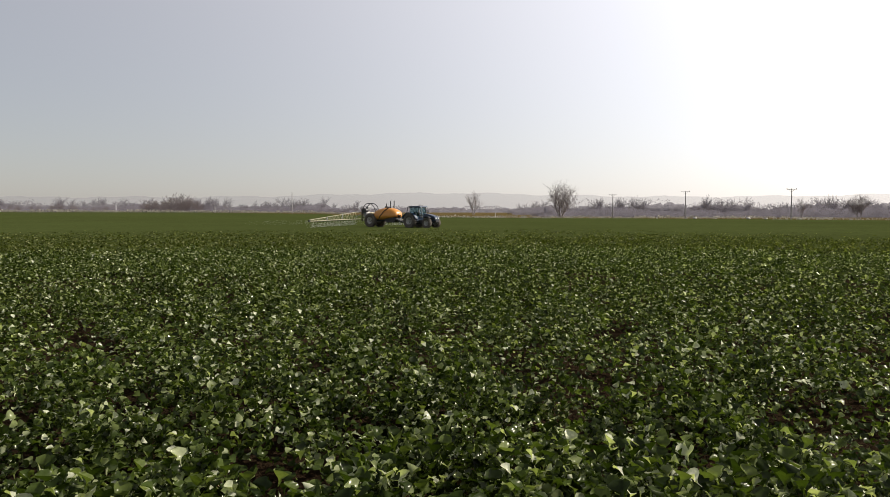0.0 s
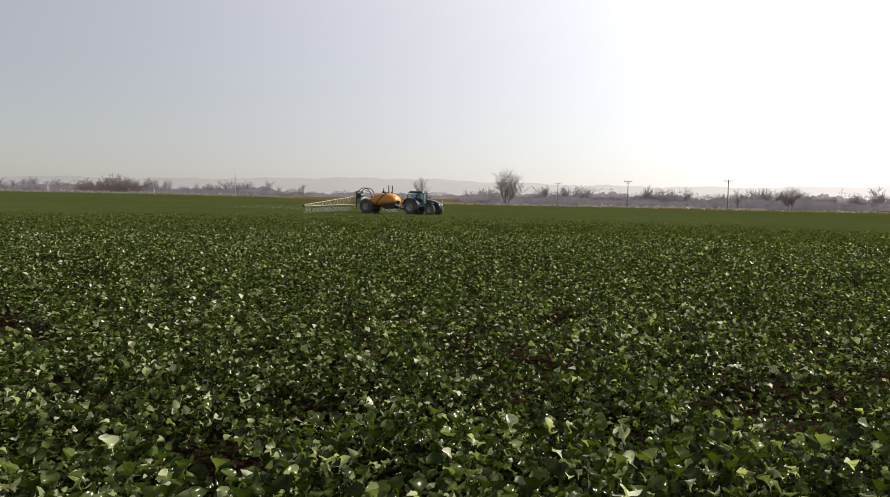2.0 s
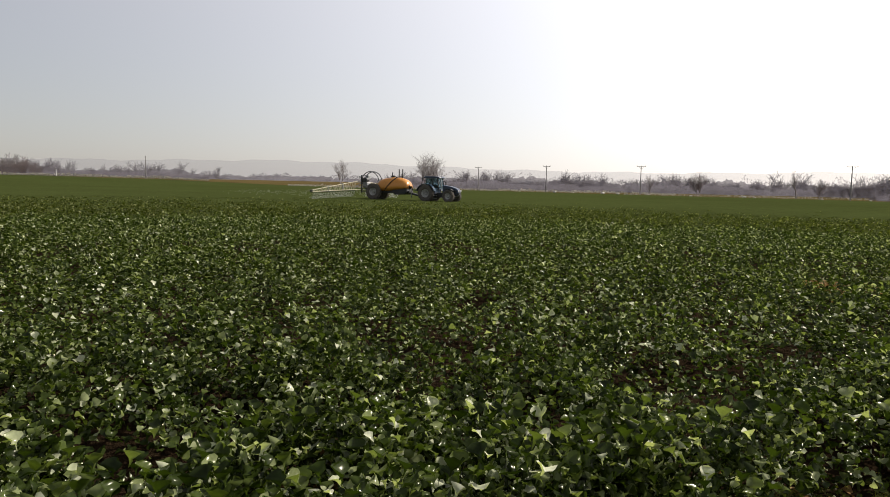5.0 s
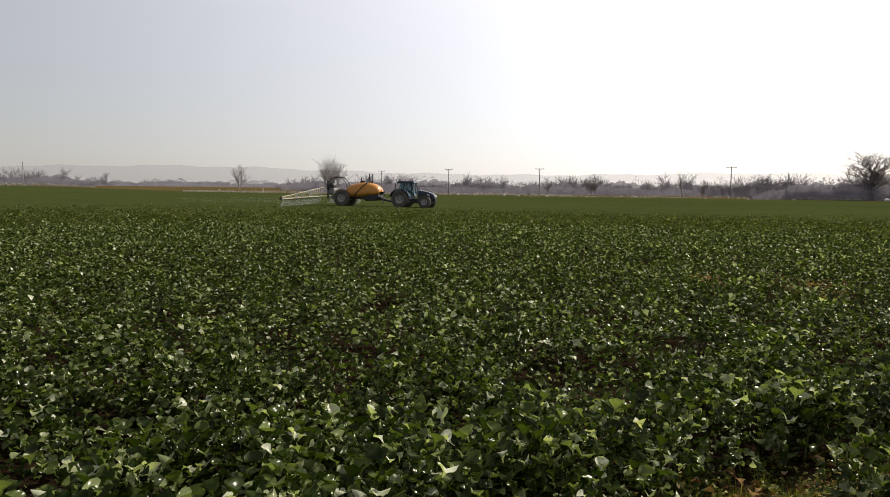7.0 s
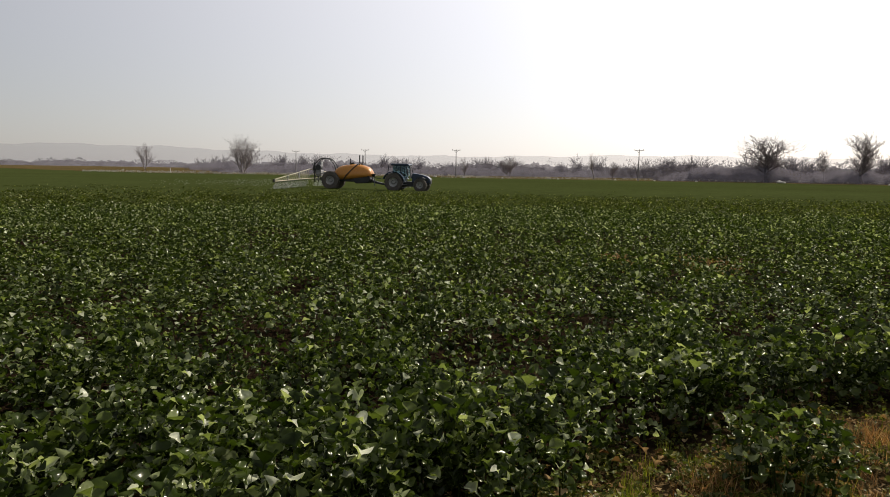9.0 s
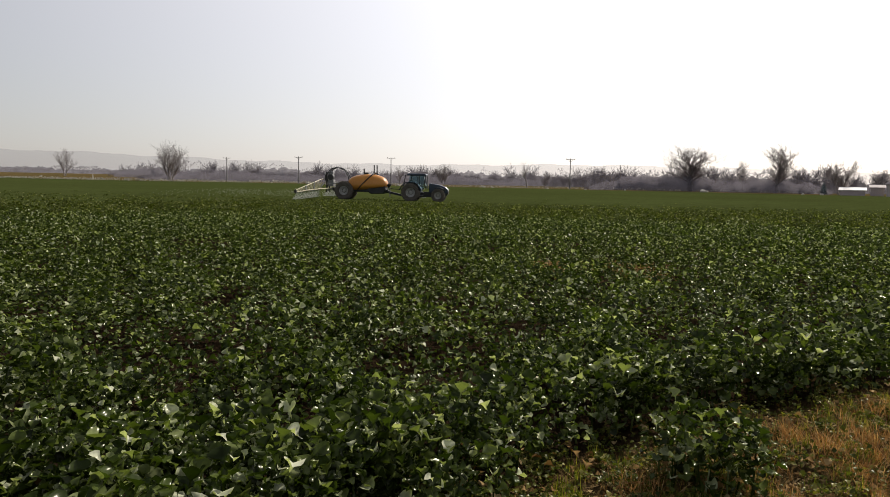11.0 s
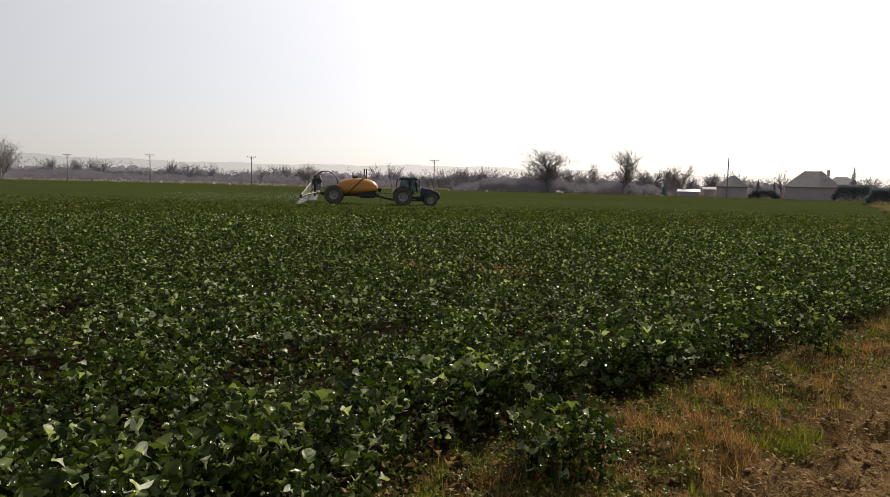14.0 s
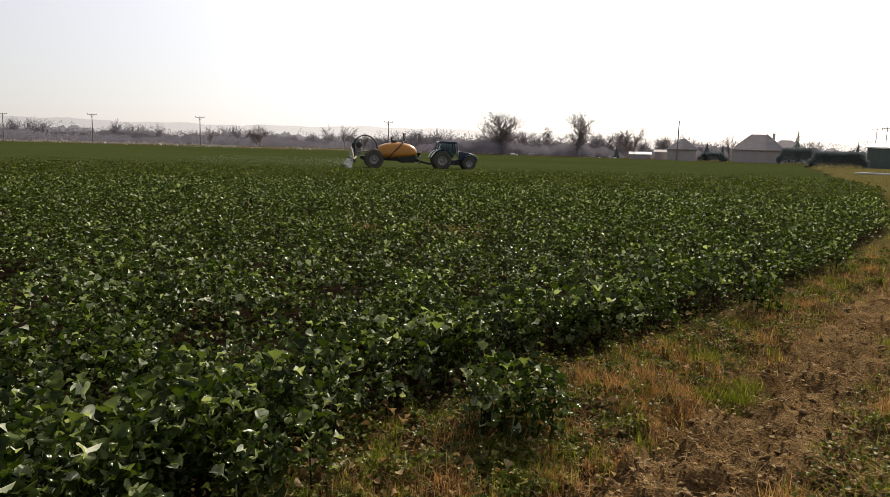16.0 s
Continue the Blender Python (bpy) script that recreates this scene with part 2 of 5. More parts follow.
BLACK = worn("black_steel", (0.012, 0.012, 0.013), (0.035, 0.034, 0.033), 2.0, 0.5, 0, 0.1)
RUBBER = worn("tyre_rubber", (0.055, 0.048, 0.041), (0.16, 0.14, 0.115), 2.5, 0.85, 0, 0.3, 0.3)
RIM = worn("dusty_rim", (0.28, 0.27, 0.25), (0.46, 0.45, 0.42), 3.0, 0.6, 0, 0.1)
YELLOW = worn("orange_yellow_tank", (0.55, 0.22, 0.035), (0.68, 0.30, 0.06), 0.9, 0.33, 0, 0.03, 0.5)
CREAM = worn("cream_boom_paint", (0.50, 0.44, 0.30), (0.70, 0.64, 0.48), 1.8, 0.5, 0, 0.1)
GREY = worn("grey_steel", (0.20, 0.20, 0.20), (0.34, 0.34, 0.33), 2.0, 0.45, 0.3, 0.1)
HOSE = worn("black_hose", (0.02, 0.02, 0.022), (0.05, 0.05, 0.05), 3.0, 0.5, 0, 0.05)
LAMP = worn("lamp_lens", (0.65, 0.65, 0.62), (0.8, 0.8, 0.78), 3.0, 0.15, 0, 0)
DROPS = worn("spray_drops", (0.75, 0.76, 0.78), (0.9, 0.9, 0.9), 2.0, 0.3, 0, 0, 0.5)
PANE = glass("tinted_pane", (0.015, 0.03, 0.035))
WALL = worn("house_render", (0.50, 0.43, 0.42), (0.62, 0.55, 0.53), 0.6, 0.9, 0, 0.2)
ROOF = worn("roof_tiles", (0.33, 0.28, 0.27), (0.45, 0.39, 0.375), 1.2, 0.8, 0, 0.4, 0.3, 6.0, 0.05)
TRIM = worn("pale_trim", (0.55, 0.53, 0.50), (0.72, 0.70, 0.67), 2.0, 0.6, 0, 0.1)
DARKPANE = worn("house_pane", (0.05, 0.05, 0.06), (0.09, 0.09, 0.10), 2.0, 0.15, 0, 0)
SHEET = worn("pale_sheet_roof", (0.62, 0.60, 0.57), (0.80, 0.78, 0.75), 0.7, 0.35, 0, 0.1)
GREENWALL = worn("green_cladding", (0.10, 0.13, 0.12), (0.15, 0.185, 0.165), 0.8, 0.6, 0, 0.2)
STONE = worn("pale_stone", (0.42, 0.39, 0.34), (0.66, 0.62, 0.55), 4.0, 0.9, 0, 0.4)
# solid bank inside the scrub, haze painted in by pale half-clear colour
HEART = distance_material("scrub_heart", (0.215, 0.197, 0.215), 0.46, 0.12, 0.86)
# bluish and two-thirds clear: the hills' haze is painted into the material
HILL = distance_material("hill_painted_haze", (0.23, 0.23, 0.255), 0.66)


# ---- mesh helpers ----
def finish(bm, name, mat, smooth=False):
    me = bpy.data.meshes.new(name)
    bm.to_mesh(me)
    bm.free()
    me.materials.append(mat)
    if smooth:
        me.polygons.foreach_set("use_smooth", [True] * len(me.polygons))
    return me


def part(name, bm, mat, parent, label="", smooth=False, at=None):
    """One mesh under a thing or under a part."""
    me = bm if isinstance(bm, bpy.types.Mesh) else finish(bm, name, mat, smooth)
    ob = new(name, me)
    ob.parent = parent
    if at is not None:
        ob.matrix_basis = at
    return tagged(ob, label)


def thing(name, label, category, m=None, group="", kind=""):
    ob = new(name)
    ob.empty_display_size = 0.1
    if m is not None:
        ob.matrix_basis = m
    return tagged(ob, label, category, group, kind)


def raw_mesh(name, verts, faces, mat, smooth=False):
    """A mesh from arrays: verts (n, 3), faces (m, 3 or 4)."""
    verts, faces = np.asarray(verts, np.float32), np.asarray(faces, np.int32)
    me = bpy.data.meshes.new(name)
    k = faces.shape[1]
    me.vertices.add(len(verts))
    me.vertices.foreach_set("co", verts.ravel())
    me.loops.add(faces.size)
    me.loops.foreach_set("vertex_index", faces.ravel())
    me.polygons.add(len(faces))
    me.polygons.foreach_set("loop_start", np.arange(0, faces.size, k, dtype=np.int32))
    me.update(calc_edges=True)
    if smooth:
        me.polygons.foreach_set("use_smooth", np.ones(len(faces), bool))
    me.materials.append(mat)
    return me


def box(bm, x0, x1, y0, y1, z0, z1, bevel=0.02):
    r = bmesh.ops.create_cube(bm, size=1, matrix=Matrix.LocRotScale(((x0 + x1) / 2, (y0 + y1) / 2, (z0 + z1) / 2), None, (abs(x1 - x0), abs(y1 - y0), abs(z1 - z0))))
    if bevel:
        edges = list({e for v in r["verts"] for e in v.link_edges})
        bmesh.ops.bevel(bm, geom=edges, offset=bevel, segments=2, affect="EDGES", profile=0.5)
    return bm


def boxed(*a, bevel=0.02):
    return box(bmesh.new(), *a, bevel=bevel)


def slab(outline, y0, y1, bevel=0.03):
    """A side outline of (x, z) pushed across from y0 to y1, its edges rounded."""
    bm = bmesh.new()
    f = bm.faces.new([bm.verts.new((x, y0, z)) for x, z in outline])
    r = bmesh.ops.extrude_face_region(bm, geom=[f])
    bmesh.ops.translate(bm, verts=[v for v in r["geom"] if isinstance(v, bmesh.types.BMVert)], vec=(0, y1 - y0, 0))
    bmesh.ops.recalc_face_normals(bm, faces=bm.faces)
    if bevel:
        bmesh.ops.bevel(bm, geom=bm.edges[:], offset=bevel, segments=2, affect="EDGES", profile=0.5)
    return bm


def rod(bm, a, c, r, r2=None, n=8):
    a, c = Vector(a), Vector(c)
    d = c - a
    m = Matrix.Translation((a + c) / 2) @ d.to_track_quat("Z", "Y").to_matrix().to_4x4()
    bmesh.ops.create_cone(bm, cap_ends=True, segments=n, radius1=r, radius2=r if r2 is None else r2, depth=d.length, matrix=m)
    return bm


def pipe(points, r, n=8):
    bm = bmesh.new()
    for a, c in zip(points, points[1:]):
        rod(bm, a, c, r, n=n)
    return bm


def lathe(profile, n=36):
    """A profile of (radius, y) turned about the y axis."""
    bm = bmesh.new()
    rings = [[bm.verts.new((r * math.cos(2 * math.pi * i / n), y, r * math.sin(2 * math.pi * i / n))) for i in range(n)] for r, y in profile]
    for p, q in zip(rings, rings[1:]):
        for i in range(n):
            bm.faces.new((p[i], p[(i + 1) % n], q[(i + 1) % n], q[i]))
    bmesh.ops.recalc_face_normals(bm, faces=bm.faces)
    return bm


# ---- the lie of the land ----
def smooth(a, c, v):
    k = np.clip((v - a) / (c - a), 0, 1)
    return k * k * (3 - 2 * k)


def wave(x, y, s, seed=0.0):
    """A cheap wavy noise of about -1 to 1, s metres from crest to crest."""
    k, t = 6.283 / s, seed * 12.9
    return (np.sin(k * x + 1.7 * np.sin(k * 0.61 * y + t) + t) + np.sin(k * 0.83 * y + 1.9 * np.sin(k * 0.47 * x + 2.1 + t))
            + 0.6 * np.sin(k * 1.9 * (x + y * 0.7) + 3.1 * t) + 0.6 * np.sin(k * 2.3 * (y - x * 0.6) + 1.3 * t)) / 3.2


EDGE_X = np.array([-400, -2, 1.0, 1.8, 2.4, 4.0, 5.5, 6.7, 8.3, 12, 20.8, 45, 70, 127, 170])
EDGE_Y = np.array([2.6, 2.6, 2.85, 3.05, 3.12, 3.14, 3.08, 2.80, 2.58, 2.36, 2.45, 5.8, 12.5, 27, 34])
FAR_A = np.radians(np.array([-80, -45, -24.3, -16.7, -7.5, 3, 10, 18.4, 24, 31.4, 45.8, 57, 68.8, 77, 84]))
FAR_R = np.array([300, 300, 298, 296, 284, 255, 250, 252, 230, 208, 190, 178, 172, 165, 150])


def near_edge(x):
    return np.interp(x, EDGE_X, EDGE_Y)


def outside(x, y):
    """Metres outside the crop, measured so that the wheel track lies at about 1.45 all along."""
    return (near_edge(x) - y) * 1.45 / np.interp(x, [0, 5, 8, 12], [1.98, 1.92, 1.5, 1.3])


def far_edge(x, y):
    """The field's far limit, as a distance, along the bearing of (x, y)."""
    return np.interp(np.arctan2(x, y), FAR_A, FAR_R)


def lie(x, y):
    """Height of the land without its small relief."""
    w = y - 1.2 * x
    z = 2.3 * smooth(160, 400, w) - 0.40 * np.exp(-((x - 52) ** 2 + (y - 47) ** 2) / (2 * 21.0 ** 2))
    return z + 0.05 * wave(x, y, 47, 1) * smooth(10, 40, np.hypot(x, y))


def relief(x, y):
    """Ruts and clods of the margin, tilth of the field."""
    e = outside(x, y)
    out = smooth(-0.3, 0.3, e) * (1 - smooth(25, 45, np.hypot(x, y)))
    rut = smooth(0.85, 1.15, e) * (1 - smooth(1.75, 2.05, e))
    r = -0.06 * rut + 0.06 * rut * wave(x, y, 0.62, 2) + 0.03 * rut * wave(x, y, 0.19, 3) + 0.10 * rut * (np.abs(wave(x, y, 0.5, 13)) - 0.35) + 0.03 * rut * np.abs(wave(x, y, 0.13, 17))
    r = r + 0.06 * wave(x, y, 0.9, 4) + 0.045 * wave(x, y, 0.36, 5) * (1 - rut) + 0.016 * wave(x, y, 0.14, 6)
    return out * r + (1 - out) * (0.03 * wave(x, y, 1.1, 6) - 0.12 * smooth(0.0, 0.5, -e)) * (1 - smooth(20, 40, np.hypot(x, y)))


def land(x, y):
    return lie(x, y) + relief(x, y)


def ground_sheet():
    angles = np.radians(np.concatenate([np.arange(-56, 104, 0.64), np.arange(104, 304, 4.0)]))
    radii = np.concatenate([[0.05], np.geomspace(0.5, 30, 260), np.geomspace(31, 4500, 110)])
    a, r = np.meshgrid(angles, radii)
    x, y = r * np.sin(a), r * np.cos(a)
    z = land(x, y)
    z[r > 600] = lie(x, y)[r > 600]
    nr, na = a.shape
    i = np.arange(nr * na).reshape(nr, na)
    j = np.roll(i, -1, axis=1)
    faces = np.stack([i[:-1], i[1:], j[1:], j[:-1]], -1).reshape(-1, 4)
    me = raw_mesh("ground", np.stack([x, y, z], -1).reshape(-1, 3), faces, GROUND, True)
    e = outside(x, y)
    r2 = np.hypot(x, y)
    beyond = smooth(-2, 3, r2 - far_edge(x, y))
    patch = 0.5 + 0.5 * wave(x, y, 1.3, 7)
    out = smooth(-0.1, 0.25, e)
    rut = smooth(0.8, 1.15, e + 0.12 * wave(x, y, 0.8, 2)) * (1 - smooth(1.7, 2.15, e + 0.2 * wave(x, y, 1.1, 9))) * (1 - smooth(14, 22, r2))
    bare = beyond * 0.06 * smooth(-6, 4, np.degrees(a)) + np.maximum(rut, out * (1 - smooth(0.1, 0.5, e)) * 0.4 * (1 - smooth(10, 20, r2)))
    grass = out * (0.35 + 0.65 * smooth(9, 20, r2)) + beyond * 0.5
    dry = out * 0.45 * patch * (1 - smooth(12, 30, r2)) + beyond * (0.12 + 0.12 * wave(x, y, 60, 3)) * (1 - 0.85 * smooth(12, 24, np.degrees(a)))
    dry = dry + 0.05 * smooth(-1.5, 2, r2 - far_edge(x, y)) * (1 - smooth(8, 14, r2 - far_edge(x, y)))
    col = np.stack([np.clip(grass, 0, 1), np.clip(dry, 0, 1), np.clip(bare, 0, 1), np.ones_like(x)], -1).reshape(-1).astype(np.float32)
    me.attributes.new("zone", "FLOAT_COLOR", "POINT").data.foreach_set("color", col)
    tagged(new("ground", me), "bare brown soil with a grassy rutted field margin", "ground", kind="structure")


ground_sheet()

# ---- far hills ----
def hills():
    a = np.radians(np.arange(-70, 110, 0.4))
    d = np.degrees(a)
    top = 0.0215 + 0.0075 * np.exp(-((d - 4) / 13) ** 2) + 0.0035 * np.exp(-((d - 47) / 9) ** 2) - 0.006 * smooth(58, 75, d) - 0.004 * smooth(-20, -40, d)
    top = top + 0.0009 * np.sin(d * 0.9) + 0.0005 * np.sin(d * 2.3 + 1) + 0.0002 * np.sin(d * 7.1)
    rows = []
    for r, k in ((2900, -0.002), (3500, 1.0)):
        rows.append(np.stack([r * np.sin(a), r * np.cos(a), 1.8 + r * (top * k if k > 0 else k * np.ones_like(a))], -1))
    v = np.stack(rows)
    n = v.shape[1]
    i = np.arange(v.shape[0] * n).reshape(-1, n)
    f = np.stack([i[:-1, :-1], i[:-1, 1:], i[1:, 1:], i[1:, :-1]], -1).reshape(-1, 4)
    tagged(new("backdrop_hills", raw_mesh("hills", v.reshape(-1, 3), f, HILL, True)), "low hills, their haze painted in as pale see-through colour", "hills", kind="structure")


hills()


# ---- crop ----
def scattered(verts, faces, pos, yaw, tilt, roll, size, mat, name, smoothed=False):
    """Many copies of one small shape, joined: turned by roll about x-, tilt about y- and yaw about the z-axis."""
    n, k = len(pos), len(verts)
    cy, sy, ct, st, cr, sr = np.cos(yaw), np.sin(yaw), np.cos(tilt), np.sin(tilt), np.cos(roll), np.sin(roll)
    v = verts[None] * np.asarray(size).reshape(n, -1, 1 if np.ndim(size) == 1 else 3)
    x, y, z = v[..., 0], v[..., 1], v[..., 2]
    y, z = y * cr[:, None] - z * sr[:, None], y * sr[:, None] + z * cr[:, None]
    x, z = x * ct[:, None] - z * st[:, None], x * st[:, None] + z * ct[:, None]
    x, y = x * cy[:, None] - y * sy[:, None], x * sy[:, None] + y * cy[:, None]
    out = np.stack([x, y, z], -1) + pos[:, None]
    f = faces[None] + (np.arange(n) * k)[:, None, None]
    return raw_mesh(name, out.reshape(-1, 3), f.reshape(-1, faces.shape[1]), mat, smoothed)


def leaf_shape(detail):
    """A rape leaf along +x, its base at 0: a narrow stalk with small lobes, then a broad wavy blade, cupped along the midrib, its tip bent down."""
    if detail == -1:
        v = [(0, 0, 0), (0.50, -0.40, 0.20), (1, 0.06, -0.14), (0.60, 0.38, 0.16)]
        return np.array(v, float), np.array([(0, 1, 2), (0, 2, 3)])
    if detail == 0:
        v = [(0, 0, 0), (0.55, -0.42, 0.20), (0.58, 0.02, 0.02), (0.66, 0.40, 0.12), (1.0, 0.05, -0.16)]
        return np.array(v, float), np.array([(0, 1, 2), (0, 2, 3), (1, 4, 2), (2, 4, 3)])
    # distance along the leaf, half width to the one and to the other side
    stations = [(0.0, 0.03, 0.03), (0.22, 0.05, 0.12), (0.32, 0.14, 0.07), (0.44, 0.34, 0.30), (0.60, 0.45, 0.47), (0.76, 0.42, 0.40), (0.91, 0.25, 0.30), (1.0, 0.07, 0.06)]
    if detail == 1:
        stations = [(0.0, 0.03, 0.03), (0.34, 0.16, 0.24), (0.56, 0.46, 0.40), (0.80, 0.38, 0.44), (1.0, 0.10, 0.12)]
    across = (-1.0, 0.0, 1.0)
    v, f = [], []
    for x, w, u in stations:
        sag = 0.12 * math.sin(x * 2.6) - 0.42 * max(0, x - 0.5) ** 2
        for k in across:
            half = w if k < 0 else u
            ripple = (0.15 * math.sin(x * 23 + 1.3 * k) * abs(k) ** 2 if w > 0.1 else 0.0)
            v.append((x + 0.05 * k * k, k * half, sag + 0.55 * half * abs(k) ** 1.6 + ripple))
    c = len(across)
    for i in range(len(stations) - 1):
        for a in range(c - 1):
            p, q = i * c + a, i * c + a + c
            f += [(p, q, q + 1), (p, q + 1, p + 1)]
    return np.array(v, float), np.array(f)


def in_crop(x, y, gap=0.0):
    return (y > near_edge(x) + gap) & (np.hypot(x, y) < far_edge(x, y) - 1)


def canopy_top(x, y):
    """Height of the leaves over the soil."""
    r = np.hypot(x, y)
    h = 0.35 - 0.24 * smooth(32, 84, r) + 0.12 * (1 - smooth(20, 40, r)) + 0.08 * wave(x, y, 2.7, 3) + 0.20 * wave(x, y, 0.9, 8) * (1 - smooth(30, 70, r))
    e = y - near_edge(x)
    h = h * (0.75 + 0.25 * smooth(0.0, 0.5, e)) + 0.06 * smooth(0.1, 0.4, e) * (1 - smooth(0.9, 1.6, e))
    return h * (1 - 0.6 * thin_spot(x, y))


THIN = ((10.2, 9.9), (11.1, 8.9))


def thin_spot(x, y):
    """How thin and withered the crop is: two small patches."""
    return np.max([np.exp(-((x - cx) / 0.62) ** 2 - ((y - cy) / 0.62) ** 2) for cx, cy in THIN], axis=0)


RNG = np.random.default_rng(7)


def in_sector(count, r0, r1, a0=-43.0, a1=92.0):
    a = np.radians(RNG.uniform(a0, a1, count))
    r = np.sqrt(RNG.uniform(r0 ** 2, r1 ** 2, count))
    return r * np.sin(a), r * np.cos(a)


def crop_band(r0, r1, per_m2, size, detail, mat, label, loose=1.0, spacing=0.27):
    """Leaves of bushy rosettes: upright in the middle, hanging outwards at the rim, with dark gaps between the plants."""
    area = 0.5 * (r1 ** 2 - r0 ** 2) * radians(135)
    plants = max(1, int(area / spacing ** 2))
    px, py = in_sector(plants, r0, r1)
    keep = in_crop(px, py)
    gaps = wave(px, py, 1.15, 11) + 0.55 * wave(px, py, 4.1, 12)
    edge = py - near_edge(px) < 0.8
    keep &= edge | (gaps > -0.45 * loose + 0.15 * RNG.normal(size=plants))
    keep &= RNG.random(plants) > 0.99 * smooth(28, 80, np.hypot(px, py))
    keep &= RNG.random(plants) > 0.55 * thin_spot(px, py)
    px, py = px[keep], py[keep]
    n = len(px)
    mean = per_m2 * spacing ** 2
    k = np.maximum(3, RNG.normal(mean, 0.28 * mean, n)).astype(int)
    idx = np.repeat(np.arange(n), k)
    m = len(idx)
    wide = RNG.uniform(0.55, 0.95, n) * spacing
    vigour = RNG.uniform(0.62, 1.22, n)
    u = np.sqrt(RNG.random(m))
    ang = RNG.uniform(0, 2 * np.pi, m)
    x, y = px[idx] + u * wide[idx] * np.cos(ang), py[idx] + u * wide[idx] * np.sin(ang)
    low = np.where((py - near_edge(px) < 0.7)[idx], 0.55, 0.38)
    dome = 1.06 - 0.42 * u ** 2 - low * RNG.random(m) ** 2.2
    z = land(x, y) + canopy_top(px, py)[idx] * vigour[idx] * np.maximum(dome, 0.1)
    tilt = 0.85 - 1.05 * u + RNG.normal(0, 0.42, m)
    s = size * RNG.uniform(0.55, 1.35, m) * np.sqrt(vigour[idx])
    v, f = leaf_shape(detail)
    me = scattered(v, f, np.stack([x, y, z], -1), ang + RNG.normal(0, 0.7, m), tilt, RNG.normal(0, 0.5, m), s, mat, "rapeseed_crop", True)
    tagged(new("rapeseed_crop", me), label, "crop", "rapeseed field", "stuff")


NEAR = 4.4
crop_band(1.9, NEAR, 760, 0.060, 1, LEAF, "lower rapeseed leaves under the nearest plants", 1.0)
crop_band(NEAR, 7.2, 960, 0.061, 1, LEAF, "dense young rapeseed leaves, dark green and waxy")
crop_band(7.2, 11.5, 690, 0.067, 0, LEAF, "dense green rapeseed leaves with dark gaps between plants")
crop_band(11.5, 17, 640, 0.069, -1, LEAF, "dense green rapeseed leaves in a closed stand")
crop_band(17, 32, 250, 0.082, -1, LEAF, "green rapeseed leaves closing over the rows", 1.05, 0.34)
crop_band(32, 82, 54, 0.11, -1, LEAF_FAR, "even green rapeseed crop across the field", 1.3, 0.5)


def canopy_sheet():
    """The closed top of the crop where single leaves can no longer be told apart."""
    angles = np.radians(np.arange(-56, 100, 0.45))
    radii = np.geomspace(24, 310, 170)
    a, r = np.meshgrid(angles, radii)
    x, y = r * np.sin(a), r * np.cos(a)
    z = lie(x, y) + 0.08 + 0.13 * (1 - smooth(40, 84, r)) + 0.035 * wave(x, y, 2.7, 3) + 0.02 * wave(x, y, 1.3, 5) - 0.2 * (1 - smooth(26, 60, r))
    i = np.arange(a.size).reshape(a.shape)
    f = np.stack([i[:-1, :-1], i[1:, :-1], i[1:, 1:], i[:-1, 1:]], -1).reshape(-1, 4)
    ok = in_crop(x, y).ravel()
    f = f[ok[f].all(axis=1)]
    tagged(new("rapeseed_canopy", raw_mesh("canopy", np.stack([x, y, z], -1).reshape(-1, 3), f, CANOPY, True)),
           "closed green canopy of the rapeseed field", "crop", "rapeseed field", "stuff")


canopy_sheet()


def leaf_mesh(seed, mat):
    v, f = leaf_shape(2)
    r = np.random.default_rng(seed)
    v = v.copy()
    v[:, 1] *= r.uniform(0.8, 1.25)
    v[:, 2] += 0.05 * np.sin(v[:, 0] * r.uniform(5, 9) + r.uniform(0, 6)) + 0.10 * v[:, 1] * np.sin(v[:, 0] * 9 + r.uniform(0, 6)) + r.uniform(-0.5, 0.7) * np.abs(v[:, 1]) ** 1.5
    return raw_mesh("leaf", v * 0.088, f, mat, True)


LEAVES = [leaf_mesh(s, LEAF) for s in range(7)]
DRY_LEAVES = [leaf_mesh(20 + s, LEAF_DRY) for s in range(2)]


def rape_plant(seed, tall=0.36, dry=0):
    r = random.Random(seed)
    plant = thing("rapeseed_plant", "young rapeseed plant with lobed waxy green leaves", "plant", group="nearest rapeseed plants")
    part("stem", rod(bmesh.new(), (0, 0, -0.06), (0.01, 0, tall * 0.6), 0.009, 0.005, 6), LEAF, plant)
    for i in range(17):
        up = 0.30 + 0.80 * (i + r.random()) / 17
        turn = i * 137.5 + r.uniform(-25, 25)
        reach = r.uniform(0.05, 0.16) * (1.25 - 0.85 * up)
        a = radians(turn)
        me = r.choice(DRY_LEAVES) if i < dry else r.choice(LEAVES)
        k = r.uniform(0.6, 1.25) * (1.25 if r.random() < 0.25 else 1.0)
        m = pose(reach * math.cos(a), reach * math.sin(a), tall * up, r.uniform(-30, 30), -(72 * up - 22 + r.uniform(-24, 24)), turn + r.uniform(-20, 20))
        part("leaf", me, None, plant, at=m @ Matrix.Scale(k, 4))
    return plant


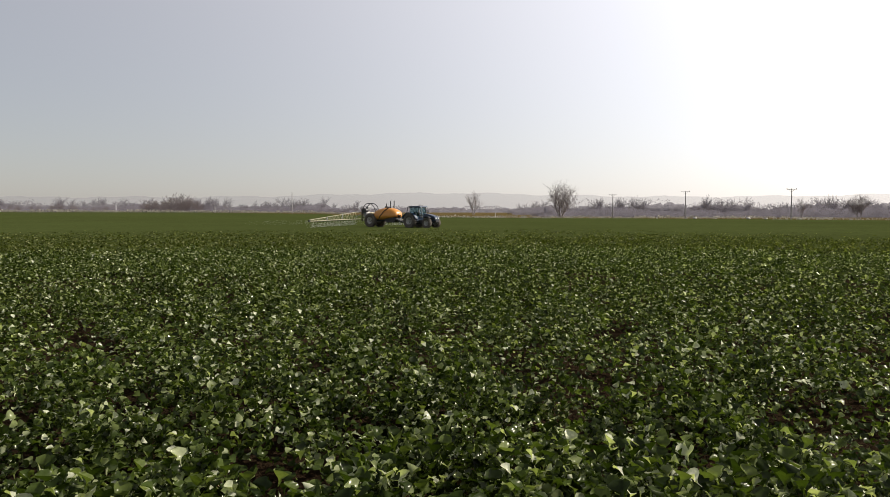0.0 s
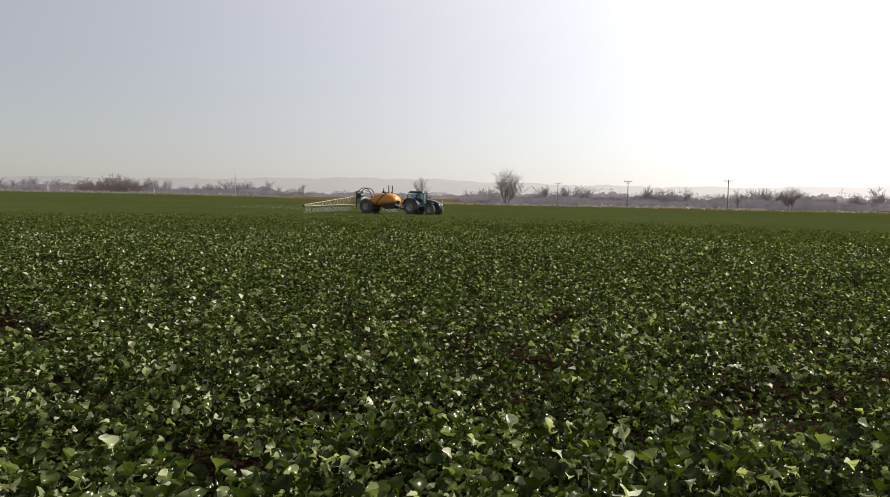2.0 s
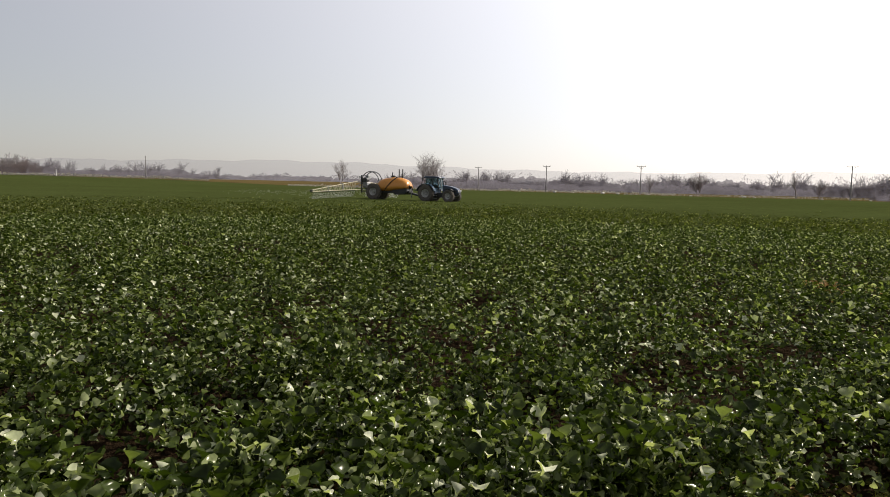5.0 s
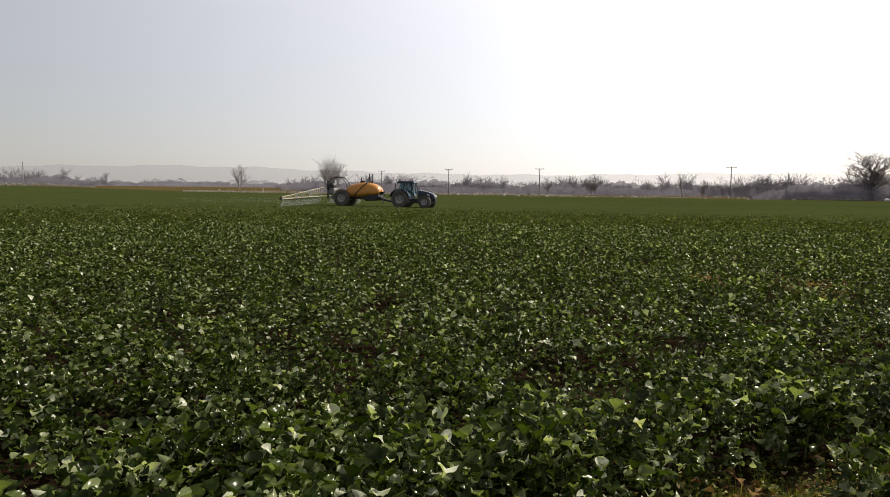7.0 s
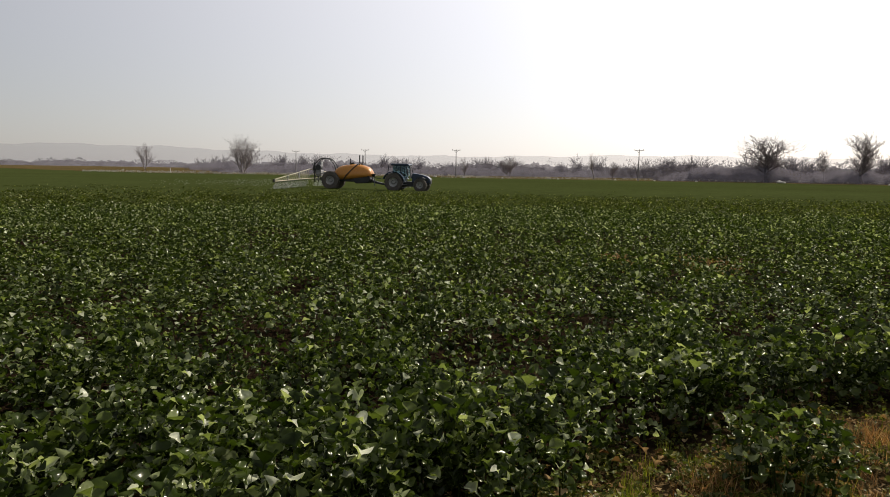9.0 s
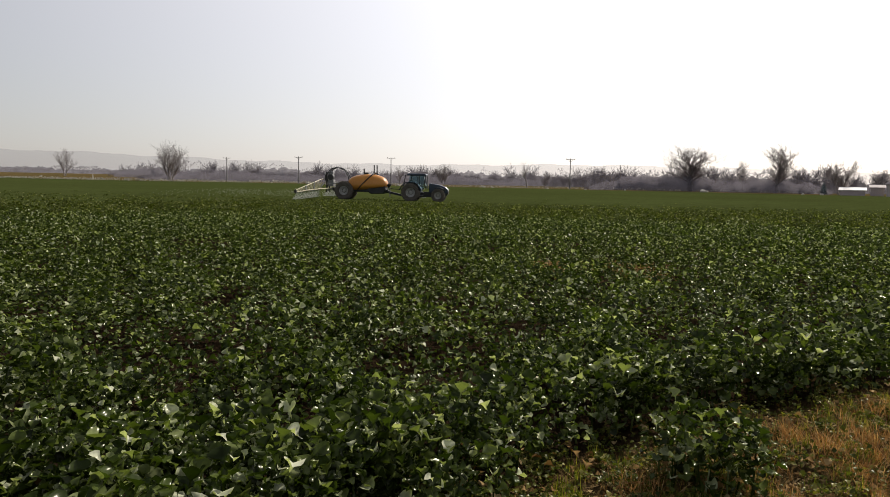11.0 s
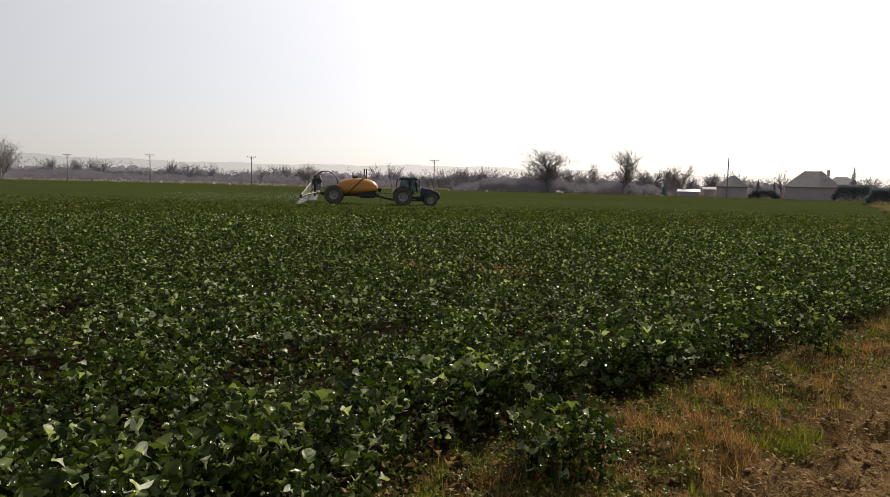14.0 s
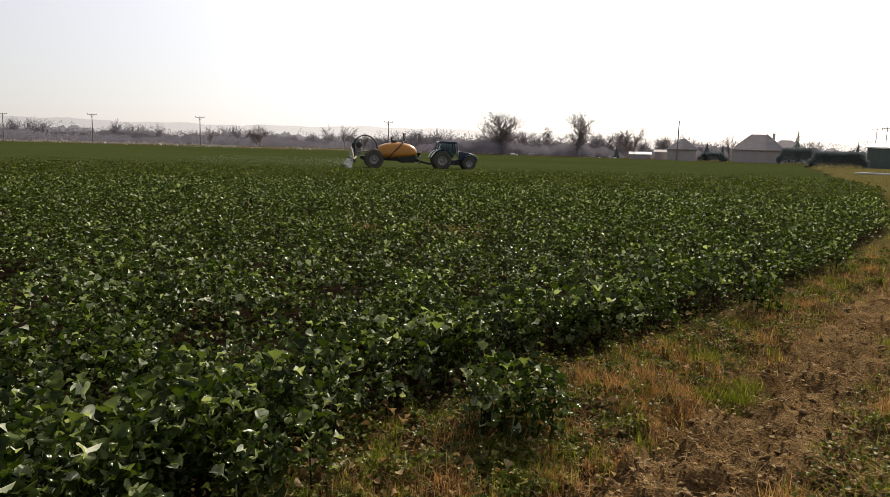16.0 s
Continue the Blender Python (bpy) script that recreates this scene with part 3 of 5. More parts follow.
def near_plants():
    kinds = [rape_plant(s, 0.40 + 0.04 * (s % 4), 1 if s in (2, 6) else 0) for s in range(8)]
    wilted = rape_plant(31, 0.36, 9)
    tagged(wilted, "rapeseed plant with several yellow-brown withered leaves")
    used, spots = set(), []
    r = random.Random(5)
    tries = 0
    while tries < 9000:
        tries += 1
        if tries < 6000:
            a, d = radians(r.uniform(-41, 60)), math.sqrt(r.uniform(2.2 ** 2, NEAR ** 2))
            x, y = d * math.sin(a), d * math.cos(a)
        else:
            x = r.uniform(2.6, 9.5)
            y = float(near_edge(x)) + r.uniform(0.0, 1.0)
        gap = float(wave(x, y, 1.15, 11) + 0.55 * wave(x, y, 4.1, 12))
        if not in_crop(x, y, 0.05) or gap < -0.40 or any((x - p) ** 2 + (y - q) ** 2 < 0.0135 for p, q in spots):
            continue
        spots.append((x, y))
    spots = spots[:322]
    spots += [(3.55, 2.42), (3.75, 2.55), (3.95, 2.38), (3.7, 2.3), (4.1, 2.55), (3.85, 2.2), (4.2, 2.35), (8.9, 2.3), (9.2, 2.4), (12.6, 2.35)]
    spots += [(2.05, 2.86), (2.2, 2.76), (2.36, 2.88), (2.25, 2.95), (2.5, 2.8), (2.1, 2.7), (2.42, 2.72), (2.6, 2.9)]
    for i in range(16):
        a, d = i * 2.4, 0.075 * math.sqrt(i)
        spots.append((3.85 + d * 1.25 * math.cos(a), 2.36 + d * math.sin(a)))
        if i < 9:
            spots.append((8.75 + d * 1.5 * math.cos(a), 2.2 + d * math.sin(a)))
        if i < 6:
            spots.append((12.7 + d * 1.6 * math.cos(a), 2.1 + d * math.sin(a)))
    for i, (x, y) in enumerate(spots):
        k = i % len(kinds)
        m = pose(x, y, float(land(np.float64(x), np.float64(y))), r.uniform(-9, 9), r.uniform(-9, 9), r.uniform(0, 360))
        if y < float(near_edge(x)):  # stragglers on the margin stay low
            m = m @ Matrix.Scale(0.8, 4)
        if k not in used:
            used.add(k)
            kinds[k].matrix_basis = m
        else:
            copy_thing(kinds[k], m)
    wilted.matrix_basis = pose(0.62, 3.98, float(land(np.float64(0.62), np.float64(3.98))) + 0.02)
    copy_thing(wilted, pose(0.48, 4.06, float(land(np.float64(0.48), np.float64(4.06))), 0, 0, 120))


near_plants()


# ---- field margin ----
def blades(x, y, height, width, lean, mat, name, label, spread=0.5):
    n = len(x)
    v = np.array([(0, -0.5, 0), (0, 0.5, 0), (0.12, -0.32, 0.55), (0.12, 0.32, 0.55), (0.42, 0, 1.0)])
    f = np.array([(0, 1, 3), (0, 3, 2), (2, 3, 4)])
    size = np.stack([height * lean, width, height], -1)[:, None, :]
    size = size.reshape(n, 3)
    yaw = RNG.uniform(0, 2 * np.pi, n)
    pos = np.stack([x, y, land(x, y) - 0.01], -1)
    me = scattered(v, f, pos, yaw, RNG.normal(0, spread * 0.4, n), np.zeros(n), size, mat, name)
    return tagged(new(name, me), label, "grass", "field margin", "stuff")


def margin_spots(n, r0, r1, e0, e1, a0=24.0, a1=99.0):
    """Places in the margin, e0 to e1 metres outside the crop, more of them close by."""
    a = np.radians(RNG.uniform(a0, a1, n * 6))
    r = np.exp(RNG.uniform(math.log(r0), math.log(r1), n * 6))
    x, y = r * np.sin(a), r * np.cos(a)
    e = outside(x, y)
    ok = (e > e0) & (e < e1)
    return x[ok][:n], y[ok][:n]


def clumped(x, y, s, seed, cut):
    k = wave(x, y, s, seed) + 0.5 * wave(x, y, s * 0.37, seed + 3) + RNG.normal(0, 0.12, len(x)) > cut
    return x[k], y[k]


def margin():
    x, y = clumped(*margin_spots(34000, 2.2, 26, 0.0, 1.15), 0.7, 21, 0.42)
    blades(x, y, RNG.uniform(0.04, 0.13, len(x)), RNG.uniform(0.003, 0.007, len(x)), RNG.uniform(0.3, 1.3, len(x)), GRASS, "margin_grass", "short green grass on the field margin")
    x, y = clumped(*margin_spots(36000, 2.2, 22, 0.3, 1.15), 0.62, 33, 0.12)
    blades(x, y, RNG.uniform(0.03, 0.13, len(x)), RNG.uniform(0.002, 0.006, len(x)), RNG.uniform(0.6, 3.0, len(x)), STRAW, "dry_grass", "withered tan grass on the field margin", 0.9)
    x, y = clumped(*margin_spots(34000, 2.5, 30, 1.7, 4.5), 0.8, 41, 0.25)
    blades(x, y, RNG.uniform(0.03, 0.11, len(x)), RNG.uniform(0.003, 0.007, len(x)), RNG.uniform(0.3, 1.4, len(x)), GRASS, "verge_grass", "patchy green grass beside the wheel track")
    x, y = clumped(*margin_spots(9000, 11, 90, 0.2, 9, 60, 99), 1.3, 44, 0.1)
    blades(x, y, RNG.uniform(0.03, 0.11, len(x)), RNG.uniform(0.006, 0.018, len(x)), RNG.uniform(0.8, 2.6, len(x)), STRAW, "dry_grass", "pale withered grass along the field edge", 0.8)
    x, y = clumped(*margin_spots(10000, 11, 90, 0.2, 9, 60, 99), 1.7, 45, -0.1)
    blades(x, y, RNG.uniform(0.03, 0.12, len(x)), RNG.uniform(0.008, 0.022, len(x)), RNG.uniform(0.6, 2.0, len(x)), GRASS, "verge_grass", "yellow-green grass along the field edge")
    x, y = clumped(*margin_spots(20000, 2.2, 14, 0.0, 1.2), 1.4, 63, 0.4)
    blades(x, y, RNG.uniform(0.02, 0.07, len(x)), RNG.uniform(0.003, 0.007, len(x)), RNG.uniform(0.5, 1.8, len(x)), GRASS, "margin_grass", "matted yellow-green grass among the weeds")
    # straw lying flat
    x, y = margin_spots(6000, 2.2, 16, 0.2, 4.0)
    n = len(x)
    v = np.array([(0, -0.5, 0), (0, 0.5, 0), (1, 0.4, 0.02), (1, -0.4, 0.02)])
    size = np.stack([RNG.uniform(0.03, 0.13, n), RNG.uniform(0.002, 0.004, n), np.ones(n)], -1)
    me = scattered(v, np.array([(0, 1, 2), (0, 2, 3)]), np.stack([x, y, land(x, y) + 0.012], -1), RNG.uniform(0, 6.28, n), RNG.normal(0, 0.12, n), RNG.normal(0, 0.4, n), size, STRAW, "straw")
    tagged(new("straw_litter", me), "loose dry stalks lying on the earth", "straw", "field margin", "stuff")
    # low broad weeds
    v, f = leaf_shape(0)
    for e0, e1, count, label in ((-0.3, 1.05, 26000, "low weeds creeping over bare soil"), (1.75, 3.8, 14000, "low weeds beside the wheel track")):
        x, y = clumped(*margin_spots(count, 2.2, 20, e0, e1), 0.7, 51.05, -0.25)
        n = len(x)
        me = scattered(v, f, np.stack([x, y, land(x, y) + RNG.uniform(0.0, 1.0, n) * (0.03 + 0.14 * np.clip(wave(x, y, 0.55, 52) + 0.4 * wave(x, y, 0.23, 53), 0, 1))], -1), RNG.uniform(0, 6.28, n), RNG.normal(0.35, 0.4, n), RNG.normal(0, 0.4, n),
                       RNG.uniform(0.018, 0.048, n), WEED, "weeds")
        tagged(new("weeds", me), label, "weeds", "field margin", "stuff")
    v, f = leaf_shape(1)
    # withered leaves along the crop's foot and on the two thin spots in the field
    x, y = margin_spots(420, 2.6, 12, -0.25, 0.8)
    for cx, cy in THIN:
        x, y = np.concatenate([x, RNG.normal(cx, 0.36, 420)]), np.concatenate([y, RNG.normal(cy, 0.36, 420)])
    n = len(x)
    lift = np.where(np.hypot(x, y) > 12.5, RNG.uniform(0.12, 0.36, n), RNG.uniform(0.0, 0.05, n))
    me = scattered(v, f, np.stack([x, y, land(x, y) + lift], -1), RNG.uniform(0, 6.28, n), RNG.normal(0.1, 0.3, n), RNG.normal(0, 0.4, n), RNG.uniform(0.03, 0.085, n), LEAF_DRY, "withered_leaves")
    tagged(new("withered_leaves", me), "withered tan leaves at the crop's foot", "leaves", "field margin", "stuff")
    x, y = clumped(*margin_spots(6000, 2.3, 14, 1.4, 3.6), 1.3, 71, 0.3)
    n = len(x)
    v2 = np.array([(0, -0.5, 0), (0, 0.5, 0), (1, 0.4, 0.02), (1, -0.4, 0.02)])
    size = np.stack([RNG.uniform(0.03, 0.14, n), RNG.uniform(0.002, 0.004, n), np.ones(n)], -1)
    me = scattered(v2, np.array([(0, 1, 2), (0, 2, 3)]), np.stack([x, y, land(x, y) + 0.008 + 0.015 * RNG.random(n)], -1), RNG.normal(0.6, 0.7, n), RNG.normal(0, 0.1, n), RNG.normal(0, 0.4, n), size, STRAW, "straw_mat")
    tagged(new("straw_mat", me), "matted dry stalks beside the wheel track", "straw", "field margin", "stuff")
    x, y = margin_spots(11000, 2.2, 16, 0.1, 3.0)
    n = len(x)
    v0, f0 = leaf_shape(0)
    me = scattered(v0, f0, np.stack([x, y, land(x, y) + 0.02 * RNG.random(n)], -1), RNG.uniform(0, 6.28, n), RNG.normal(0.1, 0.3, n), RNG.normal(0, 0.5, n), RNG.uniform(0.015, 0.05, n), LEAF_DRY, "leaf_litter")
    tagged(new("leaf_litter", me), "brown leaf litter among the margin weeds", "leaves", "field margin", "stuff")
    # crumbs of earth in the wheel track
    x, y = margin_spots(8000, 2.3, 16, 0.6, 2.8)
    n = len(x)
    v = np.array([(1, 0, -.1), (0.2, .9, .1), (-.9, .2, -.1), (-.1, -1, 0), (.1, .1, .8), (0, 0, -.6)])
    f = np.array([(0, 1, 4), (1, 2, 4), (2, 3, 4), (3, 0, 4), (1, 0, 5), (2, 1, 5), (3, 2, 5), (0, 3, 5)])
    size = (0.004 + 0.034 * RNG.random(n) ** 5)[:, None] * RNG.uniform((0.7, 0.6, 0.25), (1.5, 1.2, 0.8), (n, 3))
    x2, y2 = margin_spots(420, 2.4, 14, 0.95, 2.1)
    size = np.concatenate([size, RNG.uniform(0.012, 0.042, (len(x2), 1)) * RNG.uniform((0.8, 0.7, 0.35), (1.6, 1.2, 0.7), (len(x2), 3))])
    x, y = np.concatenate([x, x2]), np.concatenate([y, y2])
    n = len(x)
    me = scattered(v, f, np.stack([x, y, land(x, y) + 0.004], -1), RNG.uniform(0, 6.28, n), RNG.normal(0, 0.3, n), RNG.normal(0, 0.3, n), size, SOIL, "earth_crumbs")
    tagged(new("earth_crumbs", me), "crumbled brown earth in the wheel track", "earth", "field margin", "stuff")


margin()


def grass_tuft(seed, mat, label, tall):
    r = np.random.default_rng(seed)
    n = 170
    v = np.array([(0, -0.5, 0), (0, 0.5, 0), (0.16, -0.34, 0.5), (0.16, 0.34, 0.5), (0.5, 0, 0.95)])
    f = np.array([(0, 1, 3), (0, 3, 2), (2, 3, 4)])
    h = r.uniform(0.45, 1.0, n) * tall
    size = np.stack([h * r.uniform(0.3, 3.2, n), r.uniform(0.003, 0.006, n), h], -1)
    pos = np.stack([r.normal(0, 0.075, n), r.normal(0, 0.075, n), np.full(n, -0.015)], -1)
    me = scattered(v, f, pos, r.uniform(0, 6.28, n), r.normal(0, 0.35, n), r.normal(0, 0.25, n), size, mat, "tuft")
    return tagged(new("grass_tuft", me), label, "grass tuft", "tufts on the margin")


def tufts():
    green = [grass_tuft(s, GRASS, "tuft of fresh green grass", 0.13) for s in (1, 2, 3)]
    dry = [grass_tuft(s, STRAW, "tuft of withered tan grass", 0.17) for s in (4, 5, 6)]
    r = random.Random(9)
    spots = [(green, 5.4, 1.5), (green, 5.6, 1.42), (green, 5.75, 1.58), (green, 5.5, 1.68), (green, 5.9, 1.5), (green, 3.35, 1.85), (green, 3.3, 2.05), (green, 6.3, 1.95), (green, 6.6, 1.85), (green, 6.45, 2.1), (green, 13.6, 2.1), (green, 10.4, 1.0), (green, 8.4, 0.75),
             (dry, 5.2, 2.0), (dry, 5.45, 2.15), (dry, 5.0, 2.2), (dry, 5.75, 1.98), (dry, 5.25, 1.82), (dry, 4.9, 1.95), (dry, 5.05, 1.7), (dry, 6.3, 2.2), (dry, 8.3, 2.0), (dry, 9.6, 1.85), (dry, 11.0, 2.0)]
    for i in range(60):
        x = r.uniform(3.0, 22)
        spots.append((green if r.random() < 0.5 else dry, x, float(near_edge(x)) - r.choice([r.uniform(0.3, 1.0), r.uniform(2.3, 3.0)])))
    used = set()
    for i, (kinds, x, y) in enumerate(spots):
        ob = kinds[i % 3]
        m = pose(x, y, float(land(np.float64(x), np.float64(y))), 0, 0, r.uniform(0, 360))
        if ob.name in used:
            copy_thing(ob, m)
        else:
            used.add(ob.name)
            ob.matrix_basis = m


tufts()


def weed_rosette(seed):
    """A low bushy weed: small leaves in a flat dome round one root."""
    r = np.random.default_rng(seed)
    n = 75
    u, a = np.sqrt(r.random(n)), r.uniform(0, 6.28, n)
    v, f = leaf_shape(0)
    pos = np.stack([0.09 * u * np.cos(a), 0.09 * u * np.sin(a), 0.02 + 0.085 * (1 - u ** 2) * r.uniform(0.5, 1.1, n)], -1)
    me = scattered(v, f, pos, a + r.normal(0, 0.5, n), 0.7 - 0.8 * u + r.normal(0, 0.35, n), r.normal(0, 0.45, n), r.uniform(0.022, 0.055, n), WEED, "weed", True)
    return tagged(new("weed_rosette", me), "low bushy green weed on the field margin", "weed", "weeds on the margin")


def weed_rosettes():
    kinds = [weed_rosette(80 + k) for k in range(5)]
    r = random.Random(17)
    for i in range(170):
        x = 2.2 + 14 * r.random() ** 1.5
        e = r.choice([r.uniform(0.05, 1.0), r.uniform(0.3, 0.95), r.uniform(1.95, 2.9)])
        y = float(near_edge(x)) - e * float(np.interp(x, [0, 5, 8, 12], [1.98, 1.92, 1.5, 1.3])) / 1.45
        m = pose(x, y, float(land(np.float64(x), np.float64(y))) - 0.01, r.uniform(-8, 8), r.uniform(-8, 8), r.uniform(0, 360)) @ Matrix.Scale(r.uniform(0.6, 1.35), 4)
        if i < len(kinds):
            kinds[i].matrix_basis = m
        else:
            copy_thing(kinds[i % len(kinds)], m)


weed_rosettes()


# ---- bare trees ----
def tubes(segs, sides):
    """Tapered tubes from rows of (a, c, radius at a, radius at c)."""
    a, c = np.array([s[0] for s in segs]), np.array([s[1] for s in segs])
    ra, rc = np.array([s[2] for s in segs]), np.array([s[3] for s in segs])
    d = c - a
    d /= np.maximum(np.linalg.norm(d, axis=1, keepdims=True), 1e-6)
    side = np.cross(d, np.where(np.abs(d[:, 2:3]) > 0.9, [[1.0, 0, 0]], [[0, 0, 1.0]]))
    side /= np.linalg.norm(side, axis=1, keepdims=True)
    other = np.cross(d, side)
    rings = []
    for p, r in ((a, ra), (c, rc)):
        for i in range(sides):
            t = 2 * math.pi * i / sides
            rings.append(p + r[:, None] * (math.cos(t) * side + math.sin(t) * other))
    v = np.stack(rings, 1)
    f = np.array([(i, (i + 1) % sides, sides + (i + 1) % sides, sides + i) for i in range(sides)])
    return v.reshape(-1, 3), (f[None] + (np.arange(len(a)) * 2 * sides)[:, None, None]).reshape(-1, 4)


def branches(r, height, spread, stems=1, levels=4, lean=0.3, thick=0.028, fork=4, crown_from=0.25):
    """Limbs and twigs of a leafless tree, as (limb rows, twig rows)."""
    limbs, twigs = [], []

    def grow(p, d, length, rad, level):
        steps = 3 if level < 2 else 2
        for k in range(steps):
            q = p + d * (length / steps)
            rad2 = rad * (0.78 if level else 0.86)
            (limbs if level < 2 else twigs).append((p, q, rad, rad2))
            if level < levels and (level > 0 or (k + 1) / steps > crown_from):
                for _ in range(fork if level else fork + 1):
                    turn = r.normal(0, 1, 3)
                    turn -= d * (turn @ d)
                    turn /= np.linalg.norm(turn)
                    nd = d * r.uniform(0.45, 0.95) + turn * r.uniform(0.45, 0.95) * spread
                    nd[2] += 0.34
                    grow(q, nd / np.linalg.norm(nd), length * r.uniform(0.42, 0.66), max(rad2 * 0.5, 0.016), level + 1)
            p, rad = q, rad2
            d = d + r.normal(0, 0.10, 3)
            d[2] += 0.05
            d /= np.linalg.norm(d)

    for s in range(stems):
        a = 2 * math.pi * (s + r.random() * 0.5) / stems
        k = lean if stems > 1 else 0.04
        d = np.array([math.cos(a) * k, math.sin(a) * k, 1.0])
        base = np.array([math.cos(a), math.sin(a), 0]) * (0.25 if stems > 1 else 0)
        grow(base + [0, 0, -0.15], d / np.linalg.norm(d), height * r.uniform(0.50, 0.60), height * thick / math.sqrt(stems), 0)
    return limbs, twigs


def bare_tree(bearing, distance, height, spread, seed, label, stems=1, levels=3, lean=0.3, fork=4, crown_from=0.25, thick=0.028, width=1.0):
    x, y = distance * math.sin(radians(bearing)), distance * math.cos(radians(bearing))
    limbs, twigs = branches(np.random.default_rng(seed), height, spread, stems, levels, lean, thick, fork, crown_from)
    top = max(s[1][2] for s in limbs + twigs)
    tree = thing("bare_tree", label, "tree", pose(x, y, float(lie(np.float64(x), np.float64(y))), 0, 0, seed * 40), "leafless trees")
    k = np.array([width, width, 1.0]) * height / top
    for name, rows, mat, sides in (("trunk", limbs, BARK, 6), ("crown", twigs, TWIG, 3)):
        v, f = tubes(rows, sides)
        part(name, raw_mesh(name, v * k, f, mat), None, tree)


bare_tree(7.2, 330, 12.0, 0.7, 3, "slim leafless tree standing in the far meadow", 2, 3, 0.25, 3)
bare_tree(14.3, 258, 14.4, 0.8, 5, "round-crowned leafless tree with several stems at the field's edge", 5, 3, 0.36, 3, 0.2, 0.03, 1.3)
bare_tree(32.0, 235, 6.8, 0.9, 7, "leafless tree beside the utility line", 1, 3, 0.3, 3)
bare_tree(35.6, 240, 8.0, 1.0, 8, "leafless tree beside the utility line", 2, 3, 0.3)
bare_tree(42.4, 215, 8.2, 0.8, 9, "sparse leafless tree at the field's edge", 1, 3, 0.3, 3, 0.4)
bare_tree(43.9, 200, 5.2, 0.9, 10, "small leafless tree at the field's edge", 1, 3, 0.3, 3, 0.3)
bare_tree(55.1, 205, 13.8, 0.95, 11, "broad leafless oak above the hedge", 1, 3, 0.3, 5, 0.12, 0.03, 1.9)
bare_tree(58.85, 215, 9.7, 0.9, 12, "leafless tree with a small round crown", 1, 3, 0.3, 4, 0.45)
bare_tree(61.1, 205, 14.0, 0.85, 13, "tall leafless tree above the hedge", 1, 3, 0.2, 5, 0.12, 0.03, 1.35)
bare_tree(65.2, 195, 9.0, 1.0, 14, "leafless tree beside a pale-roofed shed", 2, 3, 0.35, 4, 0.25)
bare_tree(67.6, 260, 8.2, 1.0, 15, "leafless tree behind the houses", 2, 3, 0.3)
bare_tree(72.5, 200, 8.3, 1.0, 16, "leafless tree behind a hip-roofed house", 1, 3, 0.3, 3)


def far_tree_kinds():
    """Ribbons of a few bare trees one metre high, for the far belts: points, and the width of each."""
    kinds = []
    for seed in range(7):
        r = np.random.default_rng(100 + seed)
        limbs, twigs = branches(r, 1.0, 0.8 + 0.1 * (seed % 3), 1 + seed % 2, 2, 0.3, 0.03, 3 if seed % 2 else 4, 0.2)
        rows = limbs + twigs
        a, c = np.array([q[0] for q in rows]), np.array([q[1] for q in rows])
        w = np.where(np.arange(len(rows)) < len(limbs), 0.017, 0.0135)
        side = np.cross(c - a, r.normal(size=a.shape))
        side *= (w / np.maximum(np.linalg.norm(side, axis=1), 1e-6))[:, None]
        quad = np.stack([a - side, a + side, c + 0.5 * side, c - 0.5 * side], 1)
        top = quad[..., 2].max()
        kinds.append(quad / top)
    return kinds


FAR_KINDS = far_tree_kinds()


def woods(name, a0, a1, r0, r1, count, tall, seed, mat, label):
    """A far belt of bare trees, too many and too far to count: forked trunks and crowns of fine twigs."""
    r = np.random.default_rng(seed)
    b = np.radians(a0 + (a1 - a0) * (np.arange(count) + r.random(count)) / count)
    d = r.uniform(r0, r1, count)
    h = tall * r.uniform(0.55, 1.15, count) * (0.86 + 0.2 * np.sin(b * 47 + seed) + 0.10 * np.sin(b * 131))
    x, y = d * np.sin(b), d * np.cos(b)
    z = lie(x, y)
    parts = []
    for i in range(count):
        q = FAR_KINDS[int(r.integers(len(FAR_KINDS)))] * (h[i] * np.array([1.2, 1.2, 1.0]))
        t = r.uniform(0, 6.28)
        c, s = math.cos(t), math.sin(t)
        parts.append(np.stack([q[..., 0] * c - q[..., 1] * s + x[i], q[..., 0] * s + q[..., 1] * c + y[i], q[..., 2] + z[i]], -1).reshape(-1, 3))
    v = np.concatenate(parts)
    tagged(new(name, raw_mesh(name, v, np.arange(len(v)).reshape(-1, 4), mat)), label, "woods", "far woods", "stuff")


